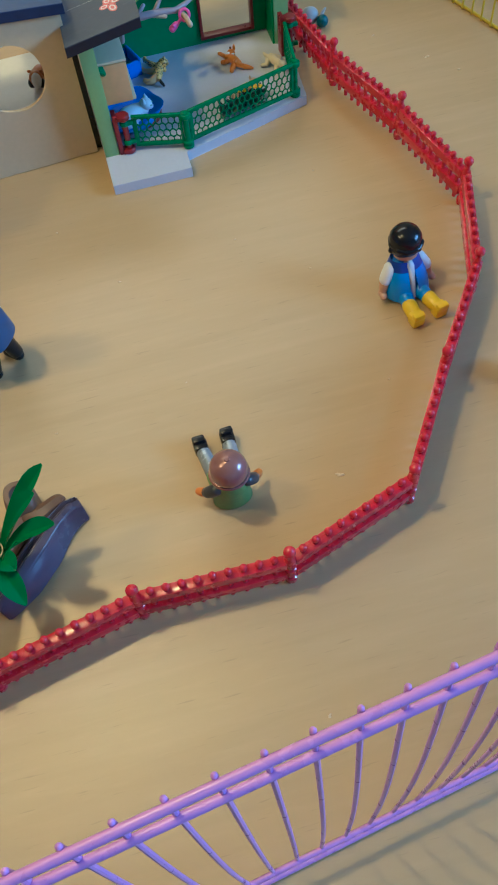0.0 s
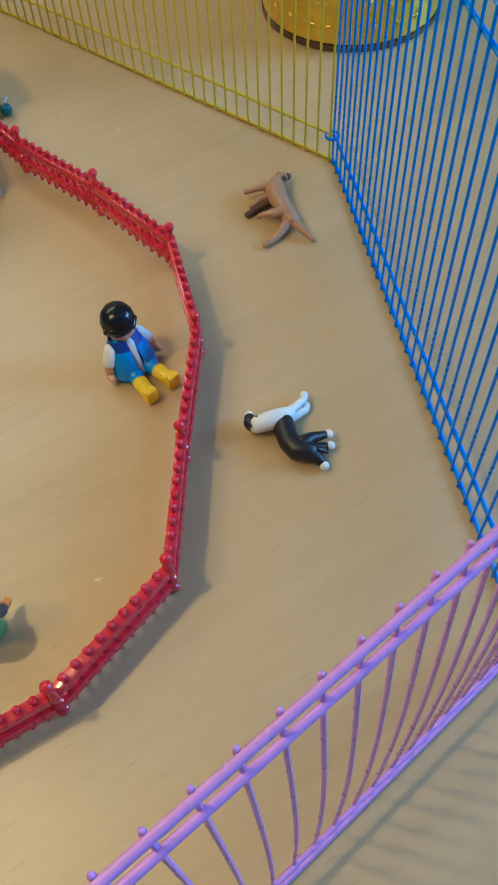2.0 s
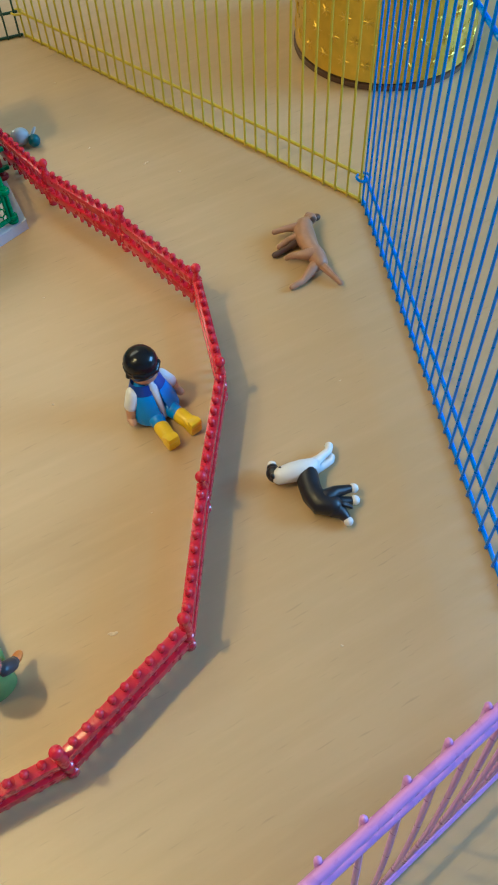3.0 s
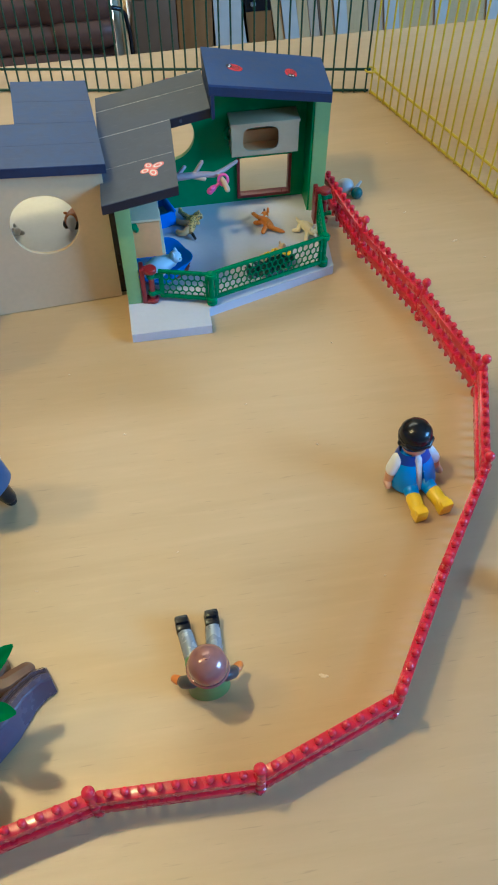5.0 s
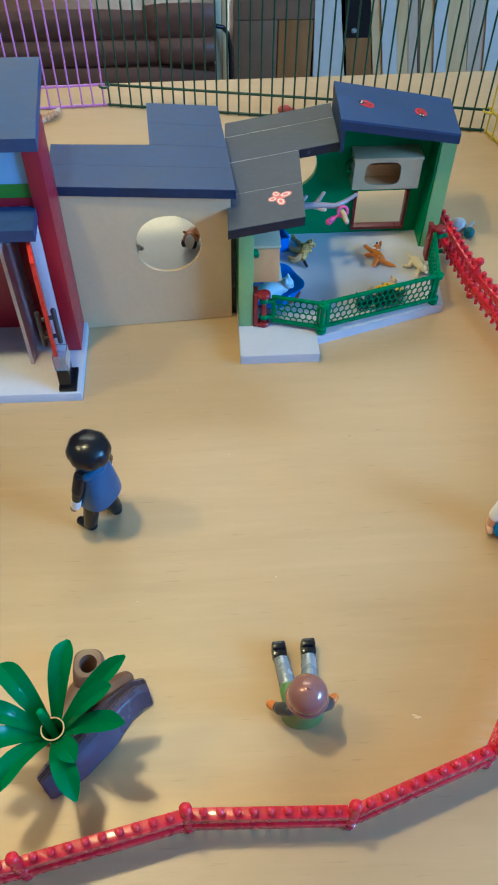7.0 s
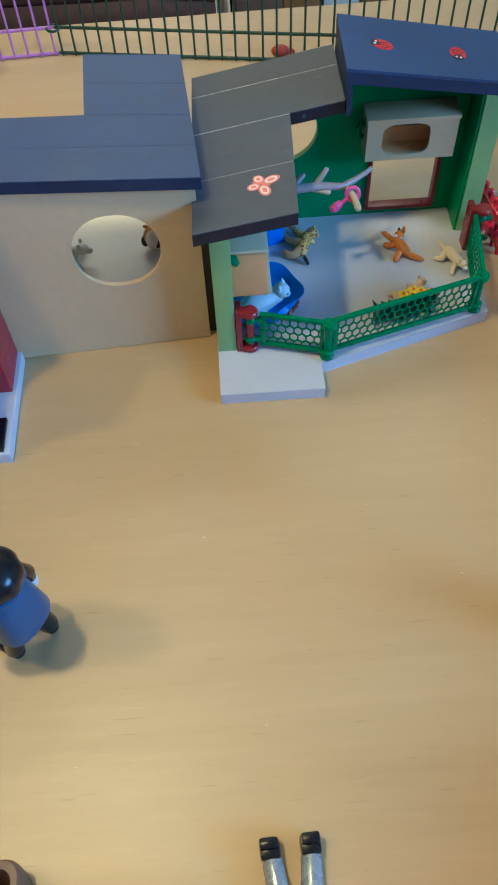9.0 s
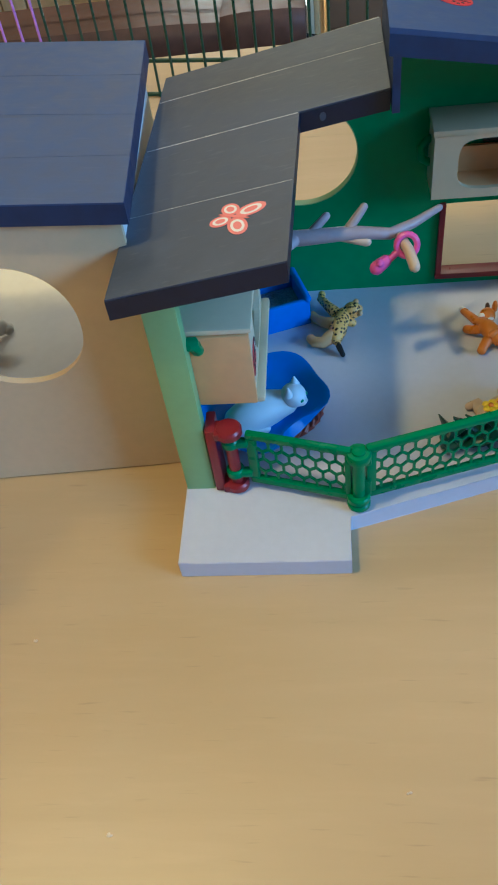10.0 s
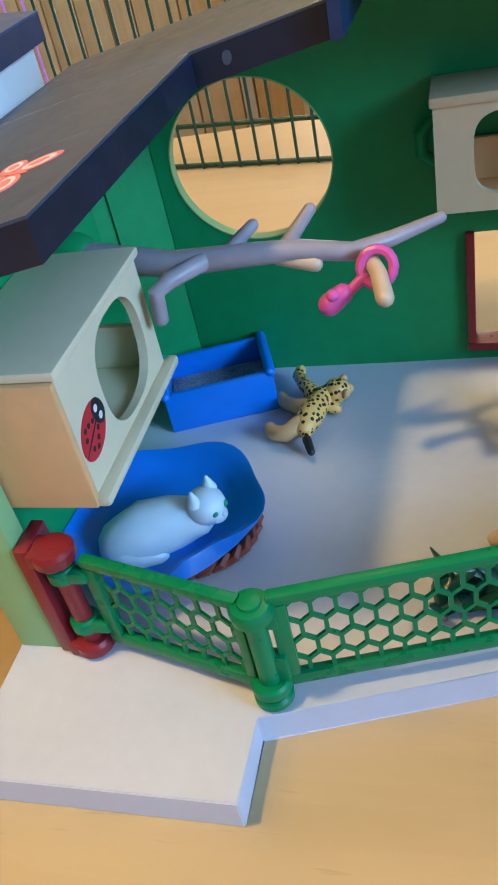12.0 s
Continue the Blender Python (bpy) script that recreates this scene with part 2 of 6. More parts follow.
M = {
    "daypane": glowing("daylight_pane", (1.0, 0.96, 0.88), 6.0),
    "palepine": wood("pale_pine_boards", (0.66, 0.50, 0.34), (0.54, 0.38, 0.24), 0.45, (40.0, 40.0, 3.0)),
    "table": wood("table_wood", (0.55, 0.39, 0.205), (0.465, 0.325, 0.16), 0.41, (4.0, 60.0, 60.0), 0.3, 0.012, 0.0, 0.85, (0.535, 0.36, 0.165)),
    "pine": wood("pine_boards", (0.76, 0.53, 0.27), (0.62, 0.40, 0.17), 0.45, (40.0, 40.0, 3.0)),
    "brownwood": wood("dark_brown_wood", (0.33, 0.155, 0.05), (0.23, 0.10, 0.03), 0.4, (40.0, 40.0, 3.0)),
    "umber": plain("umber_lacquer", (0.19, 0.11, 0.06), 0.5, 0.25, 12),
    "leather": plain("brown_leather", (0.10, 0.042, 0.024), 0.5, 0.3, 60, 0.4),
    "roomwall": plain("warm_wall_paint", (0.42, 0.39, 0.34), 0.9, 0.05, 20, 0.1),
    "greyboard": plain("pale_grey_paint", (0.62, 0.57, 0.49), 0.6, 0.05, 40),
    "black": plain("black_plastic", (0.008, 0.009, 0.012), 0.22, 0.1, 300, 0.05, 0, 0, 0, 0.4),
    "floor": plain("room_floor_covering", (0.3, 0.22, 0.15), 0.6, 0.2, 30),
    "deck": plain("light_grey_plastic", (0.56, 0.57, 0.63), 0.42, 0.03, 400, 0.08),
    "palegreen": plain("pale_green_plastic", (0.26, 0.45, 0.18), 0.4, 0.05),
    "green": plain("mid_green_plastic", (0.010, 0.27, 0.085), 0.42, 0.08, 300, 0.05, 0, 0, 0, 0.3),
    "gate": plain("bright_green_plastic", (0.001, 0.19, 0.068), 0.30, 0.07, 300, 0.05, 0, 0, 0, 0.25),
    "darkred": plain("dark_red_plastic", (0.22, 0.012, 0.018), 0.32, 0.08),
    "roofblue": plain("slate_blue_plastic", (0.026, 0.058, 0.145), 0.44, 0.2, 220, 0.12, 0, 0, 0, 0.4, 0.1),
    # roof blue at about half value, painting in shade on slab sides and undersides
    "roofedge": plain("blue_roof_shade_plastic", (0.013, 0.030, 0.078), 0.42, 0.2, 220, 0.15, 0, 0, 0, 0.35),
    # grey roof's edges and underside: their bluish shade is put into the colour
    "roofnavy": plain("grey_roof_shade_plastic", (0.010, 0.015, 0.032), 0.42, 0.2, 220, 0.15, 0, 0, 0, 0.4),
    "roofgrey": plain("slate_grey_plastic", (0.056, 0.070, 0.102), 0.48, 0.18, 220, 0.2, 0, 0, 0, 0.4, 0.2),
    "joint": plain("worn_pale_joint", (0.42, 0.43, 0.45), 0.6, 0.5, 350),
    "bluejoint": plain("worn_blue_joint", (0.022, 0.050, 0.125), 0.5, 0.3, 600),
    "cream": plain("cream_plastic", (0.62, 0.475, 0.28), 0.45, 0.04),
    "white": plain("white_plastic", (0.76, 0.76, 0.74), 0.42, 0.03),
    "ivory": plain("ivory_plastic", (0.72, 0.61, 0.40), 0.42, 0.04),
    "tan": plain("tan_plastic", (0.76, 0.42, 0.18), 0.5, 0.05),
    "fence": plain("red_fence_plastic", (0.62, 0.015, 0.042), 0.26, 0.08, 300, 0.05, 0, 0.3, 0.3),
    "crimson": plain("crimson_plastic", (0.33, 0.012, 0.03), 0.36, 0.06),
    "brightred": plain("bright_red_plastic", (0.65, 0.03, 0.015), 0.3, 0.06),
    "blue": plain("blue_plastic", (0.0, 0.19, 0.72), 0.36, 0.06),
    "sand": plain("grey_litter_sand", (0.20, 0.235, 0.30), 0.9, 0.6, 1500, 1.0),
    "branch": plain("grey_brown_plastic", (0.36, 0.31, 0.33), 0.42, 0.1),
    "peg": plain("pale_tan_plastic", (0.62, 0.46, 0.32), 0.4, 0.05),
    "pink": plain("pink_plastic", (0.72, 0.10, 0.36), 0.35, 0.05),
    "basket": plain("red_brown_plastic", (0.26, 0.06, 0.04), 0.4, 0.1),
    "orange_brown": plain("orange_brown_plastic", (0.50, 0.17, 0.04), 0.36, 0.15),
    "cat": plain("blue_white_plastic", (0.62, 0.76, 0.84), 0.42, 0.03),
    "catgreen": plain("green_paint", (0.01, 0.3, 0.2), 0.3, 0.03),
    "leopard": spotted("leopard_spots", (0.90, 0.50, 0.14), (0.012, 0.01, 0.008), 860.0, 0.40),
    "orange": plain("orange_plastic", (0.62, 0.19, 0.02), 0.3, 0.1),
    "doghide": plain("pink_brown_plastic", (0.42, 0.23, 0.14), 0.36, 0.15, 200),
    "dogdark": plain("dark_brown_plastic", (0.10, 0.05, 0.03), 0.4, 0.1),
    "leaf": plain("leaf_green_plastic", (0.016, 0.31, 0.10), 0.24, 0.05, 120, 0.04),
    "rock": plain("brown_violet_plastic", (0.09, 0.074, 0.115), 0.30, 0.15, 120, 0.3),
    "bark": plain("brown_plastic_bark", (0.17, 0.095, 0.06), 0.42, 0.15, 120, 0.3),
    "darkgreen": plain("dark_green_plastic", (0.006, 0.06, 0.04), 0.35, 0.2, 300),
    "yellow": plain("yellow_plastic", (0.90, 0.60, 0.012), 0.32, 0.05),
    "skin": plain("peach_plastic", (0.62, 0.34, 0.20), 0.4, 0.03),
    "vest": plain("mid_blue_vest_plastic", (0.015, 0.27, 0.80), 0.34, 0.06),
    "navy": plain("navy_plastic", (0.018, 0.09, 0.205), 0.36, 0.1),
    "deepblue": plain("deep_blue_plastic", (0.01, 0.05, 0.32), 0.36, 0.05),
    "shirt": plain("green_shirt_plastic", (0.13, 0.27, 0.085), 0.4, 0.15, 600),
    "silver": plain("pearl_grey_plastic", (0.33, 0.37, 0.40), 0.25, 0.05, 300, 0.03, 0.3),
    "helmet": plain("pearl_maroon_plastic", (0.33, 0.16, 0.145), 0.22, 0.06, 300, 0.03, 0.25, 0.4),
    "darkgrey": plain("dark_grey_plastic", (0.05, 0.055, 0.06), 0.35, 0.1),
    "handorange": plain("orange_hand_plastic", (0.66, 0.22, 0.04), 0.4, 0.05),
    "teal": plain("teal_plastic", (0.0, 0.10, 0.12), 0.35, 0.08),
    "paleface": plain("pale_grey_plastic_toy", (0.5, 0.52, 0.5), 0.4, 0.05),
    "wire_violet": plain("violet_wire_coating", (0.56, 0.26, 0.65), 0.3, 0.05),
    "wire_pink": plain("mauve_wire_coating", (0.48, 0.20, 0.56), 0.3, 0.05),
    "wire_blue": plain("blue_wire_coating", (0.002, 0.21, 0.80), 0.3, 0.05),
    "wire_yellow": plain("yellow_wire_coating", (0.58, 0.44, 0.03), 0.35, 0.06),
    "wire_green": plain("dark_green_wire_coating", (0.006, 0.05, 0.032), 0.32, 0.08),
    "stickerred": plain("red_sticker_ink", (0.58, 0.02, 0.03), 0.4, 0.03),
    "stickerpink": plain("pink_sticker_ink", (0.75, 0.20, 0.18), 0.4, 0.03),
    "stickerwhite": plain("white_sticker_ink", (0.78, 0.74, 0.72), 0.4, 0.03),
    "inkblack": plain("black_ink", (0.012, 0.012, 0.015), 0.4, 0.03),
    "postersky": plain("poster_sky_ink", (0.25, 0.48, 0.75), 0.35, 0.1, 60),
    "postergrass": plain("poster_grass_ink", (0.06, 0.25, 0.03), 0.35, 0.1, 60),
    "gold": plain("gold_tin", (0.76, 0.50, 0.05), 0.34, 0.12, 120, 0.2, 0.55),
    "clear": glass("clear_plastic"),
    "strip": plain("pale_blue_strip_plastic", (0.62, 0.72, 0.80), 0.35, 0.03),
    "crumb": plain("pale_wood_crumbs", (0.75, 0.62, 0.42), 0.8, 0.1),
    "red_toy": plain("dull_red_toy_plastic", (0.42, 0.06, 0.05), 0.4, 0.1),
    "stripetail": plain("banded_tan_plastic", (0.42, 0.24, 0.12), 0.4, 0.3, 700),
}

# ---- building tools: lengths in millimetres ----
K = 0.001


def vec(*p):
    return Vector(p)


def box(bm, x0, x1, y0, y1, z0, z1, mat=0, bevel=0.0, turn=None):
    r = bmesh.ops.create_cube(bm, size=1.0)
    vs = r["verts"]
    m = Matrix.Translation(((x0 + x1) / 2, (y0 + y1) / 2, (z0 + z1) / 2)) @ Matrix.Diagonal((abs(x1 - x0), abs(y1 - y0), abs(z1 - z0), 1))
    bmesh.ops.transform(bm, matrix=(turn or Matrix()) @ m, verts=vs)
    fs = {f for v in vs for f in v.link_faces}
    for f in fs:
        f.material_index = mat
    if bevel:
        es = list({e for f in fs for e in f.edges})
        done = bmesh.ops.bevel(bm, geom=es, offset=bevel, segments=2, affect="EDGES", profile=0.6)
        for f in done["faces"]:
            f.material_index = mat
    return vs


def prism(bm, pts, low, high, mat=0):
    """A slab over the outline pts; low and high are heights or functions of x, y."""
    zl = low if callable(low) else (lambda x, y: low)
    zh = high if callable(high) else (lambda x, y: high)
    a = [bm.verts.new((x, y, zl(x, y))) for x, y in pts]
    b = [bm.verts.new((x, y, zh(x, y))) for x, y in pts]
    made = [bm.faces.new(a[::-1]), bm.faces.new(b)]
    n = len(pts)
    made += [bm.faces.new((a[i], a[(i + 1) % n], b[(i + 1) % n], b[i])) for i in range(n)]
    for f in made:
        f.material_index = mat
    return made


def ring_wall(bm, outer, inner, place, depth, mat=0):
    """A plate with a hole: outer and inner outlines of equal count in u, v; place(u, v, w) puts them in space."""
    n = len(outer)
    layers = []
    for w in (0.0, depth):
        layers.append(([bm.verts.new(place(u, v, w)) for u, v in outer], [bm.verts.new(place(u, v, w)) for u, v in inner]))
    (o0, i0), (o1, i1) = layers
    for k in range(n):
        j = (k + 1) % n
        for q in ((o0[k], o0[j], i0[j], i0[k]), (o1[j], o1[k], i1[k], i1[j]), (o0[j], o0[k], o1[k], o1[j]), (i0[k], i0[j], i1[j], i1[k])):
            bm.faces.new(q).material_index = mat


def around(u0, u1, v0, v1, n=48, power=2.0, top=None):
    """Matching outlines by angle: a rectangle u0..u1, v0..v1 met from its middle. top(u) may cap v."""
    cu, cv = (u0 + u1) / 2, (v0 + v1) / 2
    out = []
    for k in range(n):
        a = 2 * math.pi * (k + 0.5) / n
        c, s = math.cos(a), math.sin(a)
        r = min((u1 - u0) / 2 / max(abs(c), 1e-6), (v1 - v0) / 2 / max(abs(s), 1e-6))
        out.append((cu + r * c, cv + r * s))
    for corner in ((u0, v0), (u0, v1), (u1, v0), (u1, v1)):
        k = min(range(n), key=lambda i: (out[i][0] - corner[0]) ** 2 + (out[i][1] - corner[1]) ** 2)
        out[k] = corner
    return out


def oval(cu, cv, ru, rv, n=48, power=2.0):
    out = []
    for k in range(n):
        a = 2 * math.pi * (k + 0.5) / n
        c, s = math.cos(a), math.sin(a)
        out.append((cu + ru * math.copysign(abs(c) ** (2 / power), c), cv + rv * math.copysign(abs(s) ** (2 / power), s)))
    return out


def tube(bm, pts, radii, mat=0, seg=10, flat=1.0):
    """A swept round bar with rounded ends through pts; radii one per point. flat squeezes it along its second axis."""
    pts = [Vector(p) for p in pts]
    if not hasattr(radii, "__len__"):
        radii = [radii] * len(pts)
    first, last = (pts[0] - pts[1]).normalized(), (pts[-1] - pts[-2]).normalized()
    stations = []
    for k in (1.0, 0.8, 0.45):
        stations.append((pts[0] + first * radii[0] * k, radii[0] * math.sqrt(max(0.02, 1 - k * k))))
    stations += list(zip(pts, radii))
    for k in (0.45, 0.8, 1.0):
        stations.append((pts[-1] + last * radii[-1] * k, radii[-1] * math.sqrt(max(0.02, 1 - k * k))))
    rings, up = [], None
    for i, (p, r) in enumerate(stations):
        a, b = stations[max(0, i - 1)][0], stations[min(len(stations) - 1, i + 1)][0]
        d = (b - a).normalized()
        if up is None:
            up = d.orthogonal().normalized()
            if abs(d.z) < 0.9:
                up = (Vector((0, 0, 1)) - d * d.z).normalized()
        up = (up - d * up.dot(d)).normalized()
        side = d.cross(up)
        rings.append([bm.verts.new(p + (up * math.sin(t) * flat + side * math.cos(t)) * r) for t in (2 * math.pi * k / seg for k in range(seg))])
    for a, b in zip(rings, rings[1:]):
        for k in range(seg):
            bm.faces.new((a[k], a[(k + 1) % seg], b[(k + 1) % seg], b[k])).material_index = mat
    bm.faces.new(rings[0][::-1]).material_index = mat
    bm.faces.new(rings[-1]).material_index = mat


def ball(bm, c, r, mat=0, seg=14, turn=None):
    rr = r if hasattr(r, "__len__") else (r, r, r)
    m = Matrix.Translation(c) @ (turn or Matrix()) @ Matrix.Diagonal((*rr, 1))
    vs = bmesh.ops.create_uvsphere(bm, u_segments=seg, v_segments=max(6, seg * 2 // 3), radius=1.0, matrix=m)["verts"]
    for f in {f for v in vs for f in v.link_faces}:
        f.material_index = mat


def lathe(bm, c, profile, mat=0, seg=24, squash=1.0, turn=None):
    """A turned body about z at c: profile is (radius, z) from the bottom up."""
    m = Matrix.Translation(c) @ (turn or Matrix())
    rings = [[bm.verts.new(m @ Vector((r * math.cos(2 * math.pi * k / seg), r * squash * math.sin(2 * math.pi * k / seg), z))) for k in range(seg)] for r, z in profile]
    for a, b in zip(rings, rings[1:]):
        for k in range(seg):
            bm.faces.new((a[k], a[(k + 1) % seg], b[(k + 1) % seg], b[k])).material_index = mat
    bm.faces.new(rings[0][::-1]).material_index = mat
    bm.faces.new(rings[-1]).material_index = mat


def on_plane(origin, ux, uy):
    o, a, b = Vector(origin), Vector(ux).normalized(), Vector(uy).normalized()
    n = a.cross(b)
    return lambda u, v, w=0.0: o + a * u + b * v + n * w


def disc(bm, place, u, v, ru, rv, w, mat, n=18, tilt=0.0):
    c, s = math.cos(tilt), math.sin(tilt)
    ring = []
    for k in range(n):
        a = 2 * math.pi * k / n
        du, dv = ru * math.cos(a), rv * math.sin(a)
        ring.append((u + du * c - dv * s, v + du * s + dv * c))
    top = [bm.verts.new(place(pu, pv, w)) for pu, pv in ring]
    low = [bm.verts.new(place(pu, pv, 0.0)) for pu, pv in ring]
    bm.faces.new(top).material_index = mat
    for k in range(n):
        bm.faces.new((low[k], low[(k + 1) % n], top[(k + 1) % n], top[k])).material_index = mat


def mesh_of(name, bm, mats, smooth=True):
    bmesh.ops.recalc_face_normals(bm, faces=bm.faces[:])
    bmesh.ops.scale(bm, vec=(K, K, K), verts=bm.verts[:])
    data = bpy.data.meshes.new(name)
    bm.to_mesh(data)
    bm.free()
    for m in mats if isinstance(mats, (list, tuple)) else [mats]:
        data.materials.append(M[m])
    if smooth:
        data.shade_smooth()
        data.set_sharp_from_angle(angle=radians(38))
    return data


def thing(name, label, category, at=(0, 0, 0), group="", kind=""):
    ob = new(name)
    ob.empty_display_size = 0.01
    ob.location = Vector(at) * K
    return tagged(ob, label, category, group, kind)


def part(name, bm, mats, parent, label="", smooth=True):
    """One mesh under a thing or part; bm is in the place's own millimetres."""
    ob = new(name, mesh_of(name, bm, mats, smooth))
    ob.parent = parent
    if parent.parent is None:
        ob.matrix_parent_inverse = Matrix.Translation(-parent.location)
    return tagged(ob, label)


def solid(name, bm, mats, label, category, at=(0, 0, 0), turn=0.0, group="", kind="", smooth=True, tip=None):
    """A thing that is one mesh; bm is in its own millimetres about its base."""
    ob = new(name, mesh_of(name, bm, mats, smooth))
    ob.matrix_world = Matrix.Translation(Vector(at) * K) @ Matrix.Rotation(radians(turn), 4, "Z") @ (tip or Matrix())
    return tagged(ob, label, category, group, kind)


def B():
    return bmesh.new()


# ---- setting: table top, room ----
bm = B()
prism(bm, [(-900, -900), (1000, -900), (1000, 372), (-900, 329)], -28, 0)
bmesh.ops.bevel(bm, geom=bm.edges[:], offset=2.5, segments=2, affect="EDGES")
tagged(new("table_top", mesh_of("table_top", bm, "table")), "pale varnished maple table top with fine grain", "table top", kind="structure")


def slab(name, x0, x1, y0, y1, z0, z1, mat, label):
    b_ = B()
    box(b_, x0, x1, y0, y1, z0, z1)
    return tagged(new(name, mesh_of(name, b_, mat, False)), label, "wall" if "wall" in name else name, kind="structure")


slab("floor", -2400, 2400, -2400, 2400, -800, -750, "floor", "brown room floor below the table")
slab("ceiling", -2400, 2400, -2400, 2400, 1700, 1750, "roomwall", "warm white room ceiling")
slab("wall_west", -2450, -2400, -2400, 2400, -750, 1700, "roomwall", "warm white painted room wall")
slab("wall_south", -2400, 2400, -2450, -2400, -750, 1700, "roomwall", "warm white painted room wall")
slab("wall_north", -2400, 2400, 2000, 2050, -750, 1700, "roomwall", "warm white painted room wall behind the boards")
bm = B()
box(bm, 2400, 2450, -2400, -1650, -750, 1700)
box(bm, 2400, 2450, -350, 2400, -750, 1700)
box(bm, 2400, 2450, -1650, -350, -750, 600)
box(bm, 2400, 2450, -1650, -350, 1420, 1700)
tagged(new("wall_east", mesh_of("wall_east", bm, "roomwall", False)), "warm white room wall with a window opening", "wall", kind="structure")

# table legs and apron
for x0, y0 in ((-860, -860), (900, -860), (900, 285), (-860, 240)):
    bm = B()
    box(bm, x0, x0 + 60, y0, y0 + 60, -750, -28.2, 0, 2)
    tagged(new("table_leg", mesh_of("table_leg", bm, "table")), "pale wooden table leg", "table leg", kind="structure")
for x0, x1, y0, y1 in ((-798, 898, -842, -820), (-798, 898, 262, 284)):
    bm = B()
    box(bm, x0, x1, y0, y1, -110, -28.2, 0, 1)
    tagged(new("table_apron", mesh_of("table_apron", bm, "table")), "pale wooden table apron", "table apron", kind="structure")

# furniture beyond the table
so = thing("sofa", "dark brown leather sofa with puffy cushions", "sofa", (-450, 1400, -750))
for name, xa, xb, ya, yb, za, zb in (
        ("frame", -905, 14, 1290, 1700, -750, -470), ("back_cushion", -905, -122, 1262, 1420, -412, -347), ("back_cushion", -124, 17, 1262, 1420, -410, -338),
        ("back_cushion", -905, -102, 1246, 1400, -456, -400), ("back_cushion", -104, 17, 1246, 1400, -452, -398), ("seat_cushion", -905, 16, 1230, 1289, -560, -446), ("seat_frame", -905, 14, 1235, 1288, -750, -562)):
    bm = B()
    box(bm, xa, xb, ya, yb, za, zb)
    bmesh.ops.subdivide_edges(bm, edges=bm.edges[:], cuts=7, use_grid_fill=True)
    cx_, cz_, hx_, hz_ = (xa + xb) / 2, (za + zb) / 2, (xb - xa) / 2, (zb - za) / 2
    for v in bm.verts:
        # soft, slightly lumpy cushions with drawn-in edges
        u_, w_ = (v.co.x - cx_) / hx_, (v.co.z - cz_) / hz_
        v.co.z = cz_ + hz_ * w_ * (1 - 0.16 * abs(u_) ** 6) + 3.0 * noise.noise(Vector((v.co.x * 0.012, 0, zb * 0.05)))
        v.co.y += 14 * (abs(w_) ** 3 + 0.5 * abs(u_) ** 8) * (1 if v.co.y < (ya + yb) / 2 else -1)
    part(name, bm, "leather", so)

wd = thing("dark_cabinet", "dark brown wooden cabinet with a lighter brown door", "cabinet", (130, 1500, -750))
for name, q, mat, words in (("body", (56, 150, 1380, 1800, -750, -421), "umber", "dark lower body"), ("cabinet_door", (151, 225, 1378, 1400, -750, -421), "brownwood", "lighter brown door"), ("upper_body", (56, 226, 1376, 1805, -419, 500), "umber", "dark upper part")):
    bm = B()
    box(bm, *q, 0, 3)
    part(name, bm, mat, wd, words)
for name, xa, xb, mat, words in (("door_frame", 19, 31, "ivory", "cream wooden door post"), ("door_trim", 31.3, 41, "pine", "orange-brown wooden door trim")):
    bm = B()
    box(bm, xa, xb, 1372, 1420, -750, 500, 0, 2)
    tagged(new(name, mesh_of(name, bm, mat)), words, "door post", kind="structure")
bm = B()
tube(bm, [(49, 1352, -750), (49, 1352, -520), (48, 1352, -465), (43, 1350, -432), (34, 1348, -419), (12, 1346, -413)], 4.4)
solid("curved_arm", bm, "black", "black curved chair arm beside the cabinet", "chair arm")


def leaning(name, x0, x1, mat, words, parent=None, y0=1376, z0=-750, z1=900, shear=0.16, shear2=None):
    """An upright board whose edges lean as they rise; x0 and x1 hold at the height -460."""
    b_ = B()
    low, high = [], []
    for x, k in ((x0, shear), (x1, shear2 if shear2 is not None else shear)):
        low.append(x - k * (z0 + 460))
        high.append(x - k * (z1 + 460))
    vs_ = [b_.verts.new((x, y, z)) for y in (y0, y0 + 30) for x, z in ((low[0], z0), (low[1], z0), (high[1], z1), (high[0], z1))]
    for q in ((0, 1, 2, 3), (7, 6, 5, 4), (0, 4, 5, 1), (1, 5, 6, 2), (2, 6, 7, 3), (3, 7, 4, 0)):
        b_.faces.new([vs_[k] for k in q])
    if parent is not None:
        return part(name, b_, mat, parent, words, False)
    return tagged(new(name, mesh_of(name, b_, mat, False)), words, "post", kind="structure")


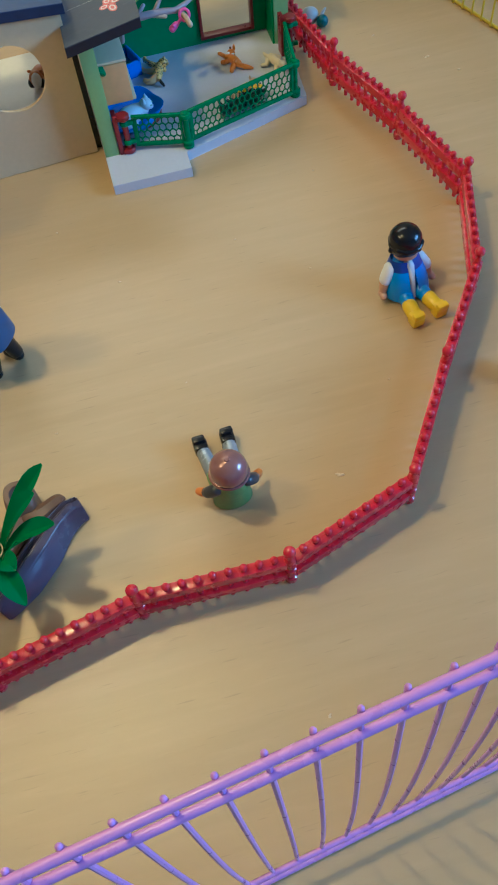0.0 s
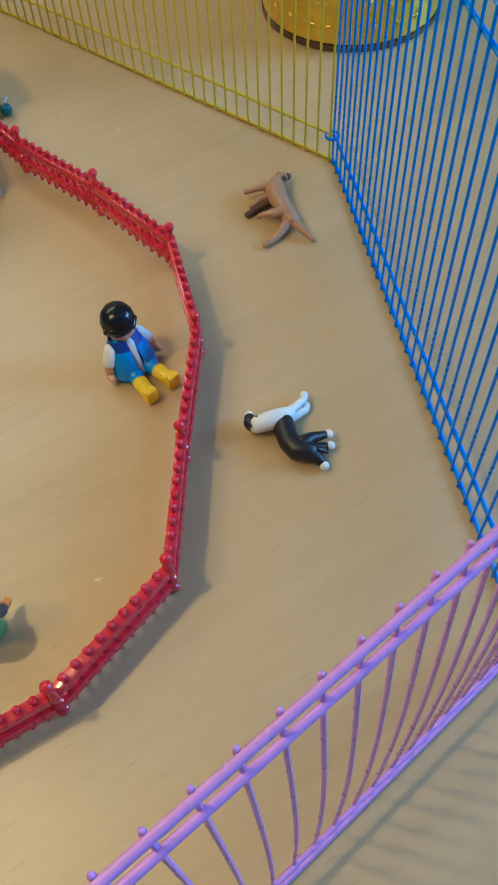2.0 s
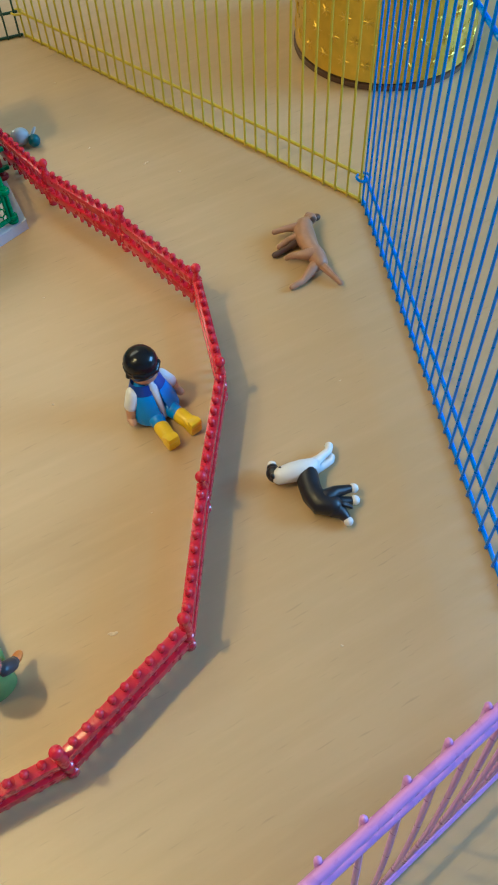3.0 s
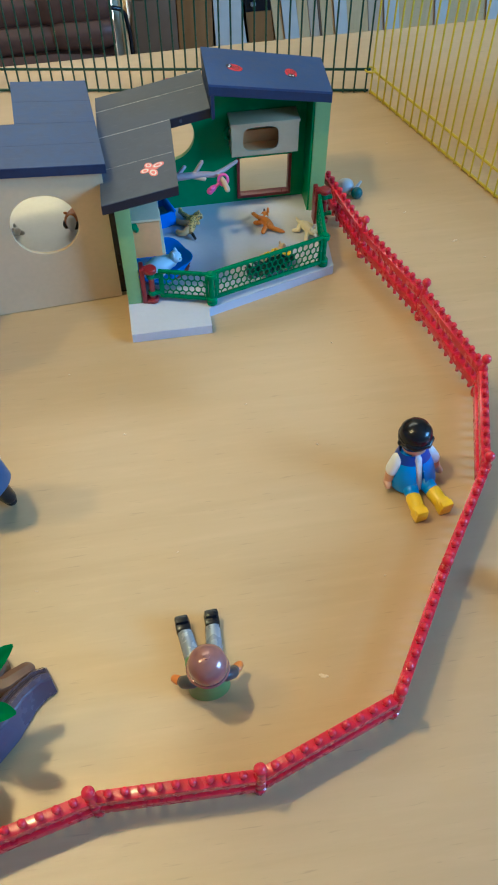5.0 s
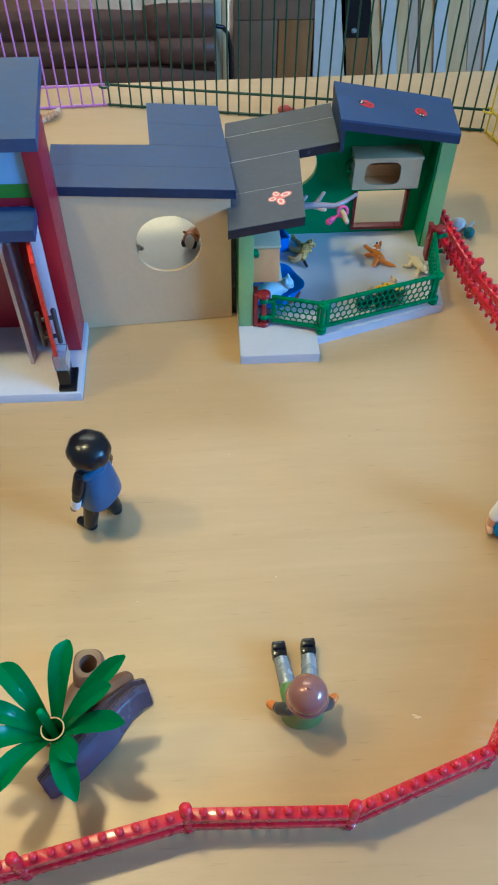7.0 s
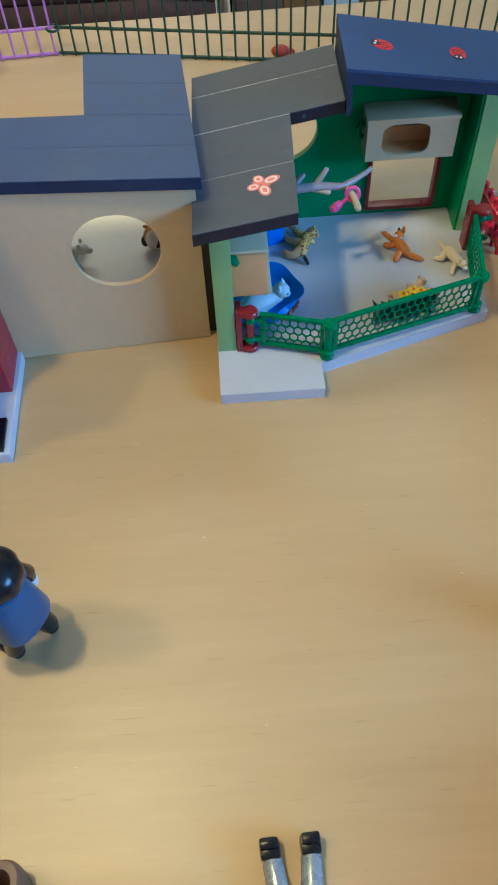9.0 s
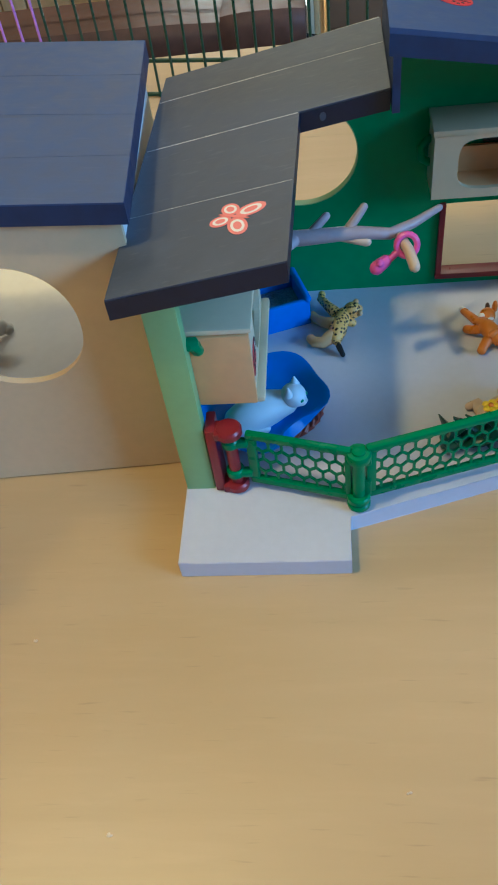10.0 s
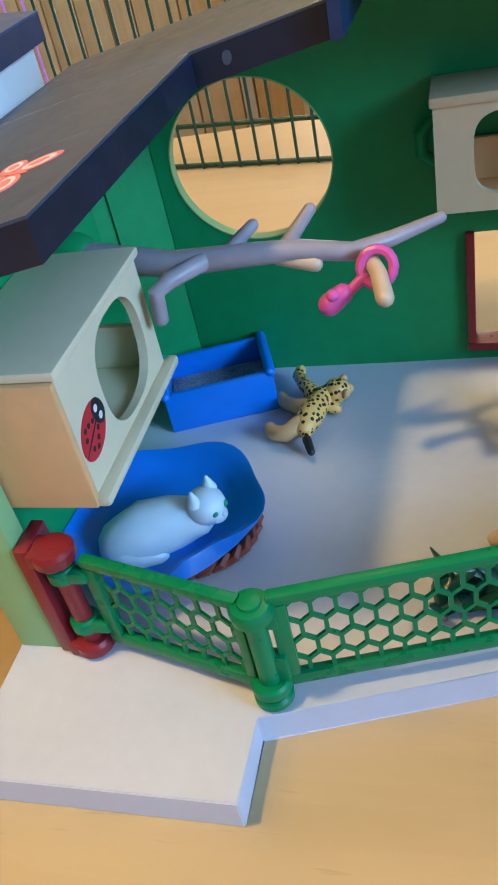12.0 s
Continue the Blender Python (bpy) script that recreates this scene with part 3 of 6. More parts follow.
leaning("white_post", 228, 289, "greyboard", "pale grey painted post", shear=0.04, shear2=0.14, z1=400)
ch = thing("brown_door", "brown wooden door with black upper panel", "door", (320, 1400, -750))
leaning("lower_panel", 291, 351, "brownwood", "", ch, 1385, -750, -464, 0.12)
leaning("upper_panel", 291, 351, "black", "black upper panel", ch, 1383, -462, 400, 0.12)
bm = B()
lathe(bm, (312, 1379, -447), [(2, -3), (6, -1), (6, 4), (2, 6)], 0, 14)
part("knob", bm, "silver", ch, "small metal knob")
screen = new("board_screen")
tagged(screen, "upright pine and pale grey boards beyond the table", "board screen", kind="structure")
for k, (xa, xb, mat) in enumerate(((352, 373, "pine"), (373, 406, "greyboard"), (406, 431, "pine"), (431, 452, "palepine"), (452, 457, "umber"), (457, 486, "pine"), (486, 515, "greyboard"), (515, 562, "pine"), (562, 597, "palepine"), (597, 631, "greyboard"), (631, 712, "pine"), (712, 742, "greyboard"), (742, 830, "pine"), (830, 858, "greyboard"), (858, 930, "pine"))):
    leaning("board", xa + 0.7, xb - 0.7, mat, "pale grey strip" if mat == "greyboard" else "", screen, 1378 + 5 * (mat != "greyboard"), -750, 700)

# glazed garden door in the far wall: bright panes between cream bars
bm = B()
for xa, xb in ((-300, -262), (-172, -137), (-92, -86), (-34, -12), (38, 50)):
    box(bm, xa, xb, 1940, 1961, -750, 600, 0, 2)
box(bm, -300, 50, 1941, 1960, 601, 640, 0, 2)
glazed = tagged(new("door_2", mesh_of("door_2", bm, "ivory")), "glazed door with cream bars in the far wall", "door", kind="structure")
for xa, xb in ((-261, -173), (-136, -93), (-85, -35), (-11, 37)):
    bm = B()
    box(bm, xa, xb, 1950, 1956, -720, 600)
    pane = new("pane", mesh_of("pane", bm, "daypane", False))
    pane.parent = glazed

# boarded back wall
boards = new("wall_boards")
tagged(boards, "vertical pine boards with pale grey strips", "wall boards", kind="structure")
random.seed(5)
x = -2390.0
while x < 2380:
    w = random.uniform(60, 128)
    pale = random.random() < (0.42 if x > 300 else 0.18)
    if pale:
        w *= 0.55
    b_ = B()
    box(b_, x + 2, min(x + w - 2, 2395), 1962 + random.uniform(0, 8), 1998, -750, 1690, 0, 3)
    part("board", b_, "greyboard" if pale else "pine", boards, "pale grey strip" if pale else "")
    x += w


# ---- wire pen: one panel per colour ----
def wire_panel(colour, words, start, end, count=34, lean=(0.0, 0.0), height=191.0, bow=0.0):
    """A welded panel: uprights between doubled rails at the foot and the top, ring clips at one end; lean gives the tilt at its two ends."""
    p, q = Vector((*start, 0)), Vector((*end, 0))
    length, angle = (q - p).length, math.atan2(q.y - p.y, q.x - p.x)
    root = new("wire_panel")
    root.matrix_world = Matrix.Translation(p * K) @ Matrix.Rotation(angle, 4, "Z")
    tagged(root, words, "wire panel", "wire pen panels round the toy yard")

    def put(name, data, x):
        ob = new(name, data)
        ob.parent = root
        ob.location = (x * K, 0, 0)
        return ob

    b_ = B()
    tube(b_, [(0, -bow * math.sin(math.pi * k / 14), 0.9 + (height - 0.1) * k / 14) for k in range(15)], 0.74, 0, 8)
    upright = mesh_of("wire", b_, colour)
    for i in range(count + 1):
        put("wire", upright, 2 + (length - 4) * i / count).rotation_euler = (radians(lean[0] + (lean[1] - lean[0]) * i / count), 0, 0)
    for z, name in ((1.3, "bottom_rail"), (19.0, "lower_rail"), (height - 12.4, "upper_rail"), (height, "top_rail")):
        b_ = B()
        tilt_ = [z * math.tan(radians(k)) for k in lean]
        tube(b_, [(0, 1.55 - tilt_[0], z), (length / 2, 1.55 - sum(tilt_) / 2, z), (length, 1.55 - tilt_[1], z)], [1.12] * 3, 0, 10)
        put(name, mesh_of(name, b_, colour), 0)
    for z in (19.0, height - 13.5):
        b_ = B()
        tube(b_, [(4.2 * math.cos(a) - 1, 4.2 * math.sin(a), z) for a in (k * 2 * math.pi / 14 for k in range(15))], 0.9, 0, 6)
        put("corner_ring", mesh_of("corner_ring", b_, colour), 0)
    return root


wire_panel("wire_violet", "violet coated wire pen panel standing on the table", (203, -347.5), (-114.5, -394.8), 33, (1.2, 2.7), 191.0, -3.0)
wire_panel("wire_blue", "blue coated wire pen panel standing on the table", (321, -49.5), (203.5, -346.5))
wire_panel("wire_yellow", "yellow coated wire pen panel standing on the table", (214.5, 252.5), (321, -49.5))
wire_panel("wire_green", "dark green coated wire pen panel standing on the table", (-97, 306), (213.5, 253))
wire_panel("wire_pink", "mauve coated wire pen panel standing on the table", (-412, 288), (-98, 306))
wire_panel("wire_violet", "violet coated wire pen panel at the near side", (-115, -394.8), (-403, -284))
wire_panel("wire_blue", "blue coated wire pen panel at the far side", (-403, -284), (-412, 20))
wire_panel("wire_yellow", "yellow coated wire pen panel at the far side", (-412, 20), (-412, 288))


# ---- red toy fence ----
def fence_panel(length):
    """A picket panel along +x from its ball post at the origin."""
    root = new("toy_fence")
    tagged(root, "red plastic toy picket fence panel with ball post", "toy fence", "red fence panels round the toy yard")

    def put(name, b_, label=""):
        ob = new(name, mesh_of(name, b_, "fence"))
        ob.parent = root
        return tagged(ob, label)

    for name, z0, z1 in (("lower_rail", 5.4, 11.0), ("upper_rail", 17.2, 22.6)):
        b_ = B()
        box(b_, 1.9, length - 1.9, -2.5, 2.5, z0, z1, 0, 0.6)
        put(name, b_)
    b_ = B()
    lathe(b_, (0, 0, 0), [(1.1, 0), (1.3, 3), (1.3, 23.5), (1.6, 25), (1.4, 26)], 0, 12)
    ball(b_, (0, 0, 25.4), (1.8, 1.8, 1.75), 0, 12)
    shared = mesh_of("picket", b_, "fence")
    n = 9
    for i in range(n):
        ob = new("picket", shared)
        ob.parent = root
        ob.location = ((6.8 + (length - 13.6) * i / (n - 1)) * K, 0, 0)
    b_ = B()
    lathe(b_, (0, 0, 0), [(2.4, 0), (2.8, 0.8), (2.8, 4), (2.0, 4.6), (2.0, 8), (2.7, 8.6), (2.7, 13), (2.0, 13.6), (2.0, 16), (2.7, 16.6), (2.7, 22.5), (1.8, 24), (1.5, 26.5), (1.6, 28)], 0, 14)
    ball(b_, (0, 0, 30.0), 2.75, 0, 14)
    put("post", b_)
    return root


FENCE = [(-167, -291), (-101, -280), (-35.5, -266), (31.5, -268.5), (95, -247), (132.6, -192), (172, -138.5), (193, -74.5), (178.7, -9), (157.5, 55), (146, 120)]
proto = None
for (ax, ay), (bx, by) in zip(FENCE, FENCE[1:]):
    run, turn = math.hypot(bx - ax, by - ay), math.atan2(by - ay, bx - ax)
    m = Matrix.Translation((ax * K, ay * K, 0)) @ Matrix.Rotation(turn, 4, "Z")
    if proto is None:
        proto = fence_panel(67.0)
        proto.matrix_basis = m
    else:
        copy_thing(proto, m)


# ---- roofs with boards ----
def roof_boards(parent, mat, outline, top, step):
    """A roof slab under plank boards that run along x, cut to the outline (strips of x0, x1 by y)."""
    for y0, y1, xa, xb in outline:
        n = max(1, round((y1 - y0) / step))
        for i in range(n):
            a, c = y0 + (y1 - y0) * i / n, y0 + (y1 - y0) * (i + 1) / n
            g = 0.16
            pts = [(xa(a + g), a + g), (xb(a + g), a + g), (xb(c - g), c - g), (xa(c - g), c - g)]
            b_ = B()
            prism(b_, pts, lambda px, py: top(px, py) - 0.45, top)
            part("roof_board", b_, mat, parent, "", False)


# ---- green cat house ----
house = thing("toy_cat_house", "green plastic toy cat house with slate roof and open front", "toy house", (70, 60, 0))
bm = B()
prism(bm, [(0, 0), (49.2, 0), (49.2, 15), (135, 41), (141, 122), (0, 122)], 0, 7)
bmesh.ops.bevel(bm, geom=[e for e in bm.edges], offset=0.22, segments=2, affect="EDGES")
part("deck", bm, "deck", house, "light grey plastic base with front step")
bm = B()
box(bm, 0.3, 9.0, 26.6, 31.5, 7, 80, 0, 0.4)
part("front_pillar", bm, "palegreen", house, "pale green pillar")
bm = B()
box(bm, 0.3, 3.0, 31.6, 106, 7, 84)
prism(bm, [(0.3, 106.1), (3.0, 105.5), (15, 118), (15, 121), (0.3, 121)], 7, 84)
prism(bm, [(5.5, 108.6), (6.4, 107.8), (11.4, 113.2), (10.6, 114.0)], 7, 84)
part("side_wall", bm, "green", house, "", False)


def grey_top(px, py):
    return 84.7 + 0.186 * (px + 6)


def blue_top(px, py):
    return 114 - 0.212 * (px - 64)


def wall_top(px):
    return grey_top(px, 0) - 6.5 if px < 64.5 else blue_top(px, 0) - 7.5


# back wall: a plate with the round hole, a plate with the door opening
bm = B()
hole = oval(37.6, 62.2, 18.7, 18.3, 64)
sq = around(15.2, 59, 42.4, 81.6, 64)
ring_wall(bm, sq, hole, lambda u, v, w: (u, 118.5 + w, v), 2.5)
prism(bm, [(15.2, 118.5), (59, 118.5), (59, 121), (15.2, 121)], 7, 42.4)
prism(bm, [(15.2, 118.5), (59, 118.5), (59, 121), (15.2, 121)], 81.6, lambda px, py: wall_top(px))
prism(bm, [(59, 118.5), (64.4, 118.5), (64.4, 121), (59, 121)], 7, lambda px, py: wall_top(px))
prism(bm, [(64.4, 118.5), (85, 118.8), (85, 121.3), (64.4, 121)], 7, lambda px, py: blue_top(px, 0) - 7.5)
prism(bm, [(85, 118.8), (119.8, 119.2), (119.8, 121.7), (85, 121.3)], 40.6, lambda px, py: blue_top(px, 0) - 7.5)
prism(bm, [(85, 118.8), (119.8, 119.2), (119.8, 121.7), (85, 121.3)], 7, 11.5)
prism(bm, [(119.8, 119.2), (141, 119.4), (141, 122), (119.8, 121.7)], 7, lambda px, py: blue_top(px, 0) - 7.5)
part("back_wall", bm, "green", house, "mid green wall with round hole and door opening", False)
bm = B()
ring_wall(bm, oval(37.6, 62.2, 18.75, 18.35, 64), oval(37.6, 62.2, 18.45, 18.05, 64), lambda u, v, w: (u, 118.3 + w, v), 2.9)
part("hole_rim", bm, "palegreen", house, "pale green rim")
bm = B()
for x0, x1, z0, z1 in ((83.6, 85.6, 12.25, 41), (119.2, 121.2, 12.25, 41), (83.6, 121.2, 10.0, 12.2)):
    box(bm, x0, x1, 117.2, 122.6, z0, z1, 0, 0.3)
part("door_frame", bm, "darkred", house, "dark red door frame")
bm = B()
prism(bm, [(131, 100), (140.6, 100), (141, 119.2), (131.4, 119.2)], 7, lambda px, py: blue_top(px, 0) - 7.0)
part("right_pillar", bm, "palegreen", house, "pale green pillar", False)
bm = B()
prism(bm, [(129.6, 100.6), (130.95, 100.6), (131.35, 119.1), (130.0, 119.1)], 7, lambda px, py: blue_top(px, 0) - 7.2)
part("inner_panel", bm, "green", house, "mid green inner panel", False)

roof = B()
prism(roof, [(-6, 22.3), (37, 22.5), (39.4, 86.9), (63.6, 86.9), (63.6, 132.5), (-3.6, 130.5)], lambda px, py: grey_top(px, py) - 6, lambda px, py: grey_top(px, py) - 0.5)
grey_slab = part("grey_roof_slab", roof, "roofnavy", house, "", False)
bm = B()
prism(bm, [(-5.6, 22.7), (36.7, 22.8), (39.0, 87.3), (63.3, 87.3), (63.3, 132.1), (-3.2, 130.1)], lambda px, py: grey_top(px, py) - 0.49, lambda px, py: grey_top(px, py) - 0.05)
part("joint_strip", bm, "joint", grey_slab, "pale worn joints", False)
roof_boards(grey_slab, "roofgrey", [(22.4, 86.8, lambda y: -6 + 2.4 * (y - 22) / 108, lambda y: 37 + 2.4 * (y - 22) / 64), (87.0, 114.9, lambda y: -6 + 2.4 * (y - 22) / 108, lambda y: 63.6), (115.1, 131.5, lambda y: -6 + 2.4 * (y - 22) / 108, lambda y: 63.6)], grey_top, 32.0)
bm = B()
disc(bm, on_plane((45.7, 87.0, 91.4), (1, 0, 0.186), (0, 0, 1)), 0, 0, 0.9, 1.2, 0.25, 0, 12)
part("rivet", bm, "roofgrey", grey_slab, "pale round rivet mark")
roof = B()
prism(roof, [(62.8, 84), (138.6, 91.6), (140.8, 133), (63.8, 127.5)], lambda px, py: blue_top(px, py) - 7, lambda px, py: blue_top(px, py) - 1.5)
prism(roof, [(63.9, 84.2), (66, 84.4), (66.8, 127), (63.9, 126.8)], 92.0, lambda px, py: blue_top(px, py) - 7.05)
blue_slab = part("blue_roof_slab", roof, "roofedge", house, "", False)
bm = B()
prism(bm, [(62.8, 84), (138.6, 91.6), (140.8, 133), (63.8, 127.5)], lambda px, py: blue_top(px, py) - 1.45, blue_top)
part("blue_roof_board", bm, "roofblue", blue_slab, "slate blue roof slope", False)


# printed ladybird and butterfly marks, each a flat sticker
def ladybird(name, parent, place, size):
    b_ = B()
    disc(b_, place, 0, 0, size, size * 0.76, 0.10, 0, 28)
    disc(b_, place, size * 0.66, 0, size * 0.36, size * 0.5, 0.14, 1)
    for sv in (-1, 1):
        disc(b_, place, size * 0.62, sv * size * 0.2, size * 0.13, size * 0.12, 0.18, 2, 10)
        for du, dv in ((-0.05, 0.36), (-0.5, 0.26), (0.2, 0.2), (-0.3, 0.48)):
            disc(b_, place, du * size, sv * dv * size, size * 0.1, size * 0.09, 0.16, 1, 8)
    disc(b_, place, -0.15 * size, 0, size * 0.82, size * 0.035, 0.16, 1, 12)
    return part(name, b_, ["stickerred", "inkblack", "stickerwhite"], parent, "red ladybird sticker with black dots", False)


def butterfly(name, parent, place, size):
    b_ = B()
    for sv in (-1, 1):
        for cu, cv, ru, rv, tl in ((0.5, 0.54, 0.64, 0.40, 0.75), (-0.42, 0.4, 0.46, 0.36, -0.5)):
            disc(b_, place, cu * size, sv * cv * size, ru * size, rv * size, 0.10, 0, 18, sv * tl)
            disc(b_, place, cu * size, sv * cv * size, ru * size * 0.72, rv * size * 0.7, 0.13, 1, 16, sv * tl)
            disc(b_, place, cu * size, sv * cv * size, ru * size * 0.46, rv * size * 0.42, 0.16, 0, 14, sv * tl)
    disc(b_, place, 0, 0, size * 0.75, size * 0.07, 0.16, 0, 12)
    return part(name, b_, ["stickerpink", "stickerwhite"], parent, "pink butterfly sticker", False)


for px, py, turn in ((81.3, 106.8, 160), (116.2, 108.4, 266)):
    c, s = math.cos(radians(turn)), math.sin(radians(turn))
    ladybird("ladybird_sticker", blue_slab, on_plane((px, py, blue_top(px, py) + 0.02), (c, s, -0.212 * c), (-s, c, 0.212 * s)), 5.0)
c, s = math.cos(radians(-28)), math.sin(radians(-28))
butterfly("butterfly_sticker", grey_slab, on_plane((23.8, 44.4, grey_top(23.8, 44.4) + 0.02), (c, s, 0.186 * c), (-s, c, -0.186 * s)), 6.0)

# nest box on the back wall
nest = thing("nest_box", "beige plastic nest box hung on the green wall", "nest box", (100, 112, 52))
bm = B()
ring_wall(bm, around(78.4, 122, 52, 73.2, 48), oval(97.4, 63.4, 11.6, 8.4, 48, 4.0), lambda u, v, w: (u, 104 + w, v), 1.6)
part("front_panel", bm, "cream", nest, "", False)
for name, q in (("side_panel", (78.4, 80, 105.7, 118.4, 52, 73.2)), ("side_panel", (120.4, 122, 105.7, 118.4, 52, 73.2)), ("top_panel", (77.8, 122.6, 103.4, 118.4, 73.25, 75.2))):
    bm = B()
    box(bm, *q, 0, 0.35)
    part(name, bm, "cream", nest)
bm = B()
box(bm, 80.1, 120.3, 105.7, 118.4, 52, 53.6)
part("bottom_panel", bm, "tan", nest, "tan floor panel")
bm = B()
tube(bm, [(78, 113, 60), (75.6, 112, 62), (75.4, 112, 66), (77.6, 113, 68)], 1.3)
part("hook", bm, "green", nest, "green hook")
bm = B()
box(bm, 80.1, 120.3, 116.4, 117.6, 53.7, 62.4)
part("back_panel", bm, "tan", nest, "tan low back panel")
bm = B()
box(bm, 95, 112, 117.2, 118.3, 63, 68, 0, 0.3)
part("slot", bm, "black", nest, "dark slot")

# cat cave on the left wall
cave = thing("cat_cave", "ivory plastic cat cave hung on the side wall", "cat cave", (15, 52, 38))
bm = B()
ring_wall(bm, around(33.5, 73, 38.6, 63.2, 48), oval(57.0, 51.4, 10.8, 10.0, 48, 2.6), lambda u, v, w: (24.6 - w, u, v), 1.8)
cave_front = part("front_panel", bm, "ivory", cave, "", False)
for name, q in (("side_panel", (5, 22.7, 33.5, 35.2, 38.6, 63.2)), ("side_panel", (5, 22.7, 71.4, 73, 38.6, 49.5)), ("bottom_panel", (5, 22.7, 35.3, 71.3, 38.6, 40.2))):
    bm = B()
    box(bm, *q)
    part(name, bm, "ivory", cave, "", False)
bm = B()
box(bm, 3.2, 25.6, 32.6, 74, 63.22, 65.0, 0, 0.6)
part("top", bm, "ivory", cave)
bm = B()
box(bm, 24.2, 27.0, 32.2, 75.4, 38.2, 40.3, 0, 0.9)
part("lip", bm, "ivory", cave)
bm = B()
box(bm, 5, 24.9, 31.9, 33.45, 38.3, 63.1, 0, 0.5)
part("end_panel", bm, "tan", cave, "tan end panel")
bm = B()
tube(bm, [(2.5, 30.8, 62), (7, 30.6, 62.5), (10.5, 31.2, 62), (11, 32.6, 59)], 2.0)
part("hook", bm, "gate", cave, "green hook over the pillar")
ladybird("ladybird_sticker", cave_front, on_plane((24.66, 39.2, 49.2), (0, 0.90, 0.43), (0, -0.43, 0.90)), 5.5)

# climbing branch
br = thing("climbing_branch", "grey-brown plastic climbing branch across the cat house", "branch", (50, 82, 58))
bm = B()
tube(bm, [(6, 84, 59.8), (16, 82, 58.8), (30, 79, 58.2), (44, 79, 58.8), (54, 80, 58.5), (64, 80.8, 56.8), (71, 85.5, 56.6), (79.5, 93, 56.4)], [3.1, 3.0, 2.6, 2.3, 2.0, 1.8, 1.5, 1.1], 0, 12)
tube(bm, [(36, 77.5, 58.8), (31, 72, 58.4), (28.5, 70, 57.0), (28, 70, 51.6)], [1.8, 1.7, 1.6, 1.5], 0, 12)
tube(bm, [(41, 80, 59.6), (45.5, 83, 62.8)], [1.4, 1.2])
tube(bm, [(52, 81, 59.4), (56.5, 84, 64.4)], [1.5, 1.2])
part("branch", bm, "branch", br)
bm = B()
tube(bm, [(50, 80, 57.2), (57.0, 79, 55.8)], [1.4, 1.5])
part("peg", bm, "peg", br, "pale tan peg")
bm = B()
tube(bm, [(67, 79.5, 56.2), (69, 75, 54.8), (70.3, 69.5, 53)], [1.5, 1.6, 1.7])
part("peg", bm, "peg", br, "pale tan peg")
bm = B()
tube(bm, [(3, 85, 61.0), (8.5, 84, 60.0)], [4.2, 4.0], 0, 14)
part("socket", bm, "green", br, "green socket")
bone = thing("toy_bone", "pink plastic toy hung on the branch peg", "hanging toy", (66, 75, 52))
bm = B()
tube(bm, [(68.6 + 3.0 * math.cos(a), 76.6 + 1.2 * math.sin(a), 55.4 + 3.0 * math.sin(a)) for a in (k * 2 * math.pi / 16 for k in range(17))], 0.95, 0, 8)
tube(bm, [(66, 76, 53.8), (63.5, 75, 51.9), (61.5, 74, 50.2)], [1.1, 1.0, 1.1])
tube(bm, [(62.2, 74.6, 51.6), (59.8, 73.6, 50.2)], [1.9, 2.2], 0, 12)
ball(bm, (60.6, 73.2, 52.2), (1.3, 1.5, 1.2))
part("ring_and_grip", bm, "pink", bone)


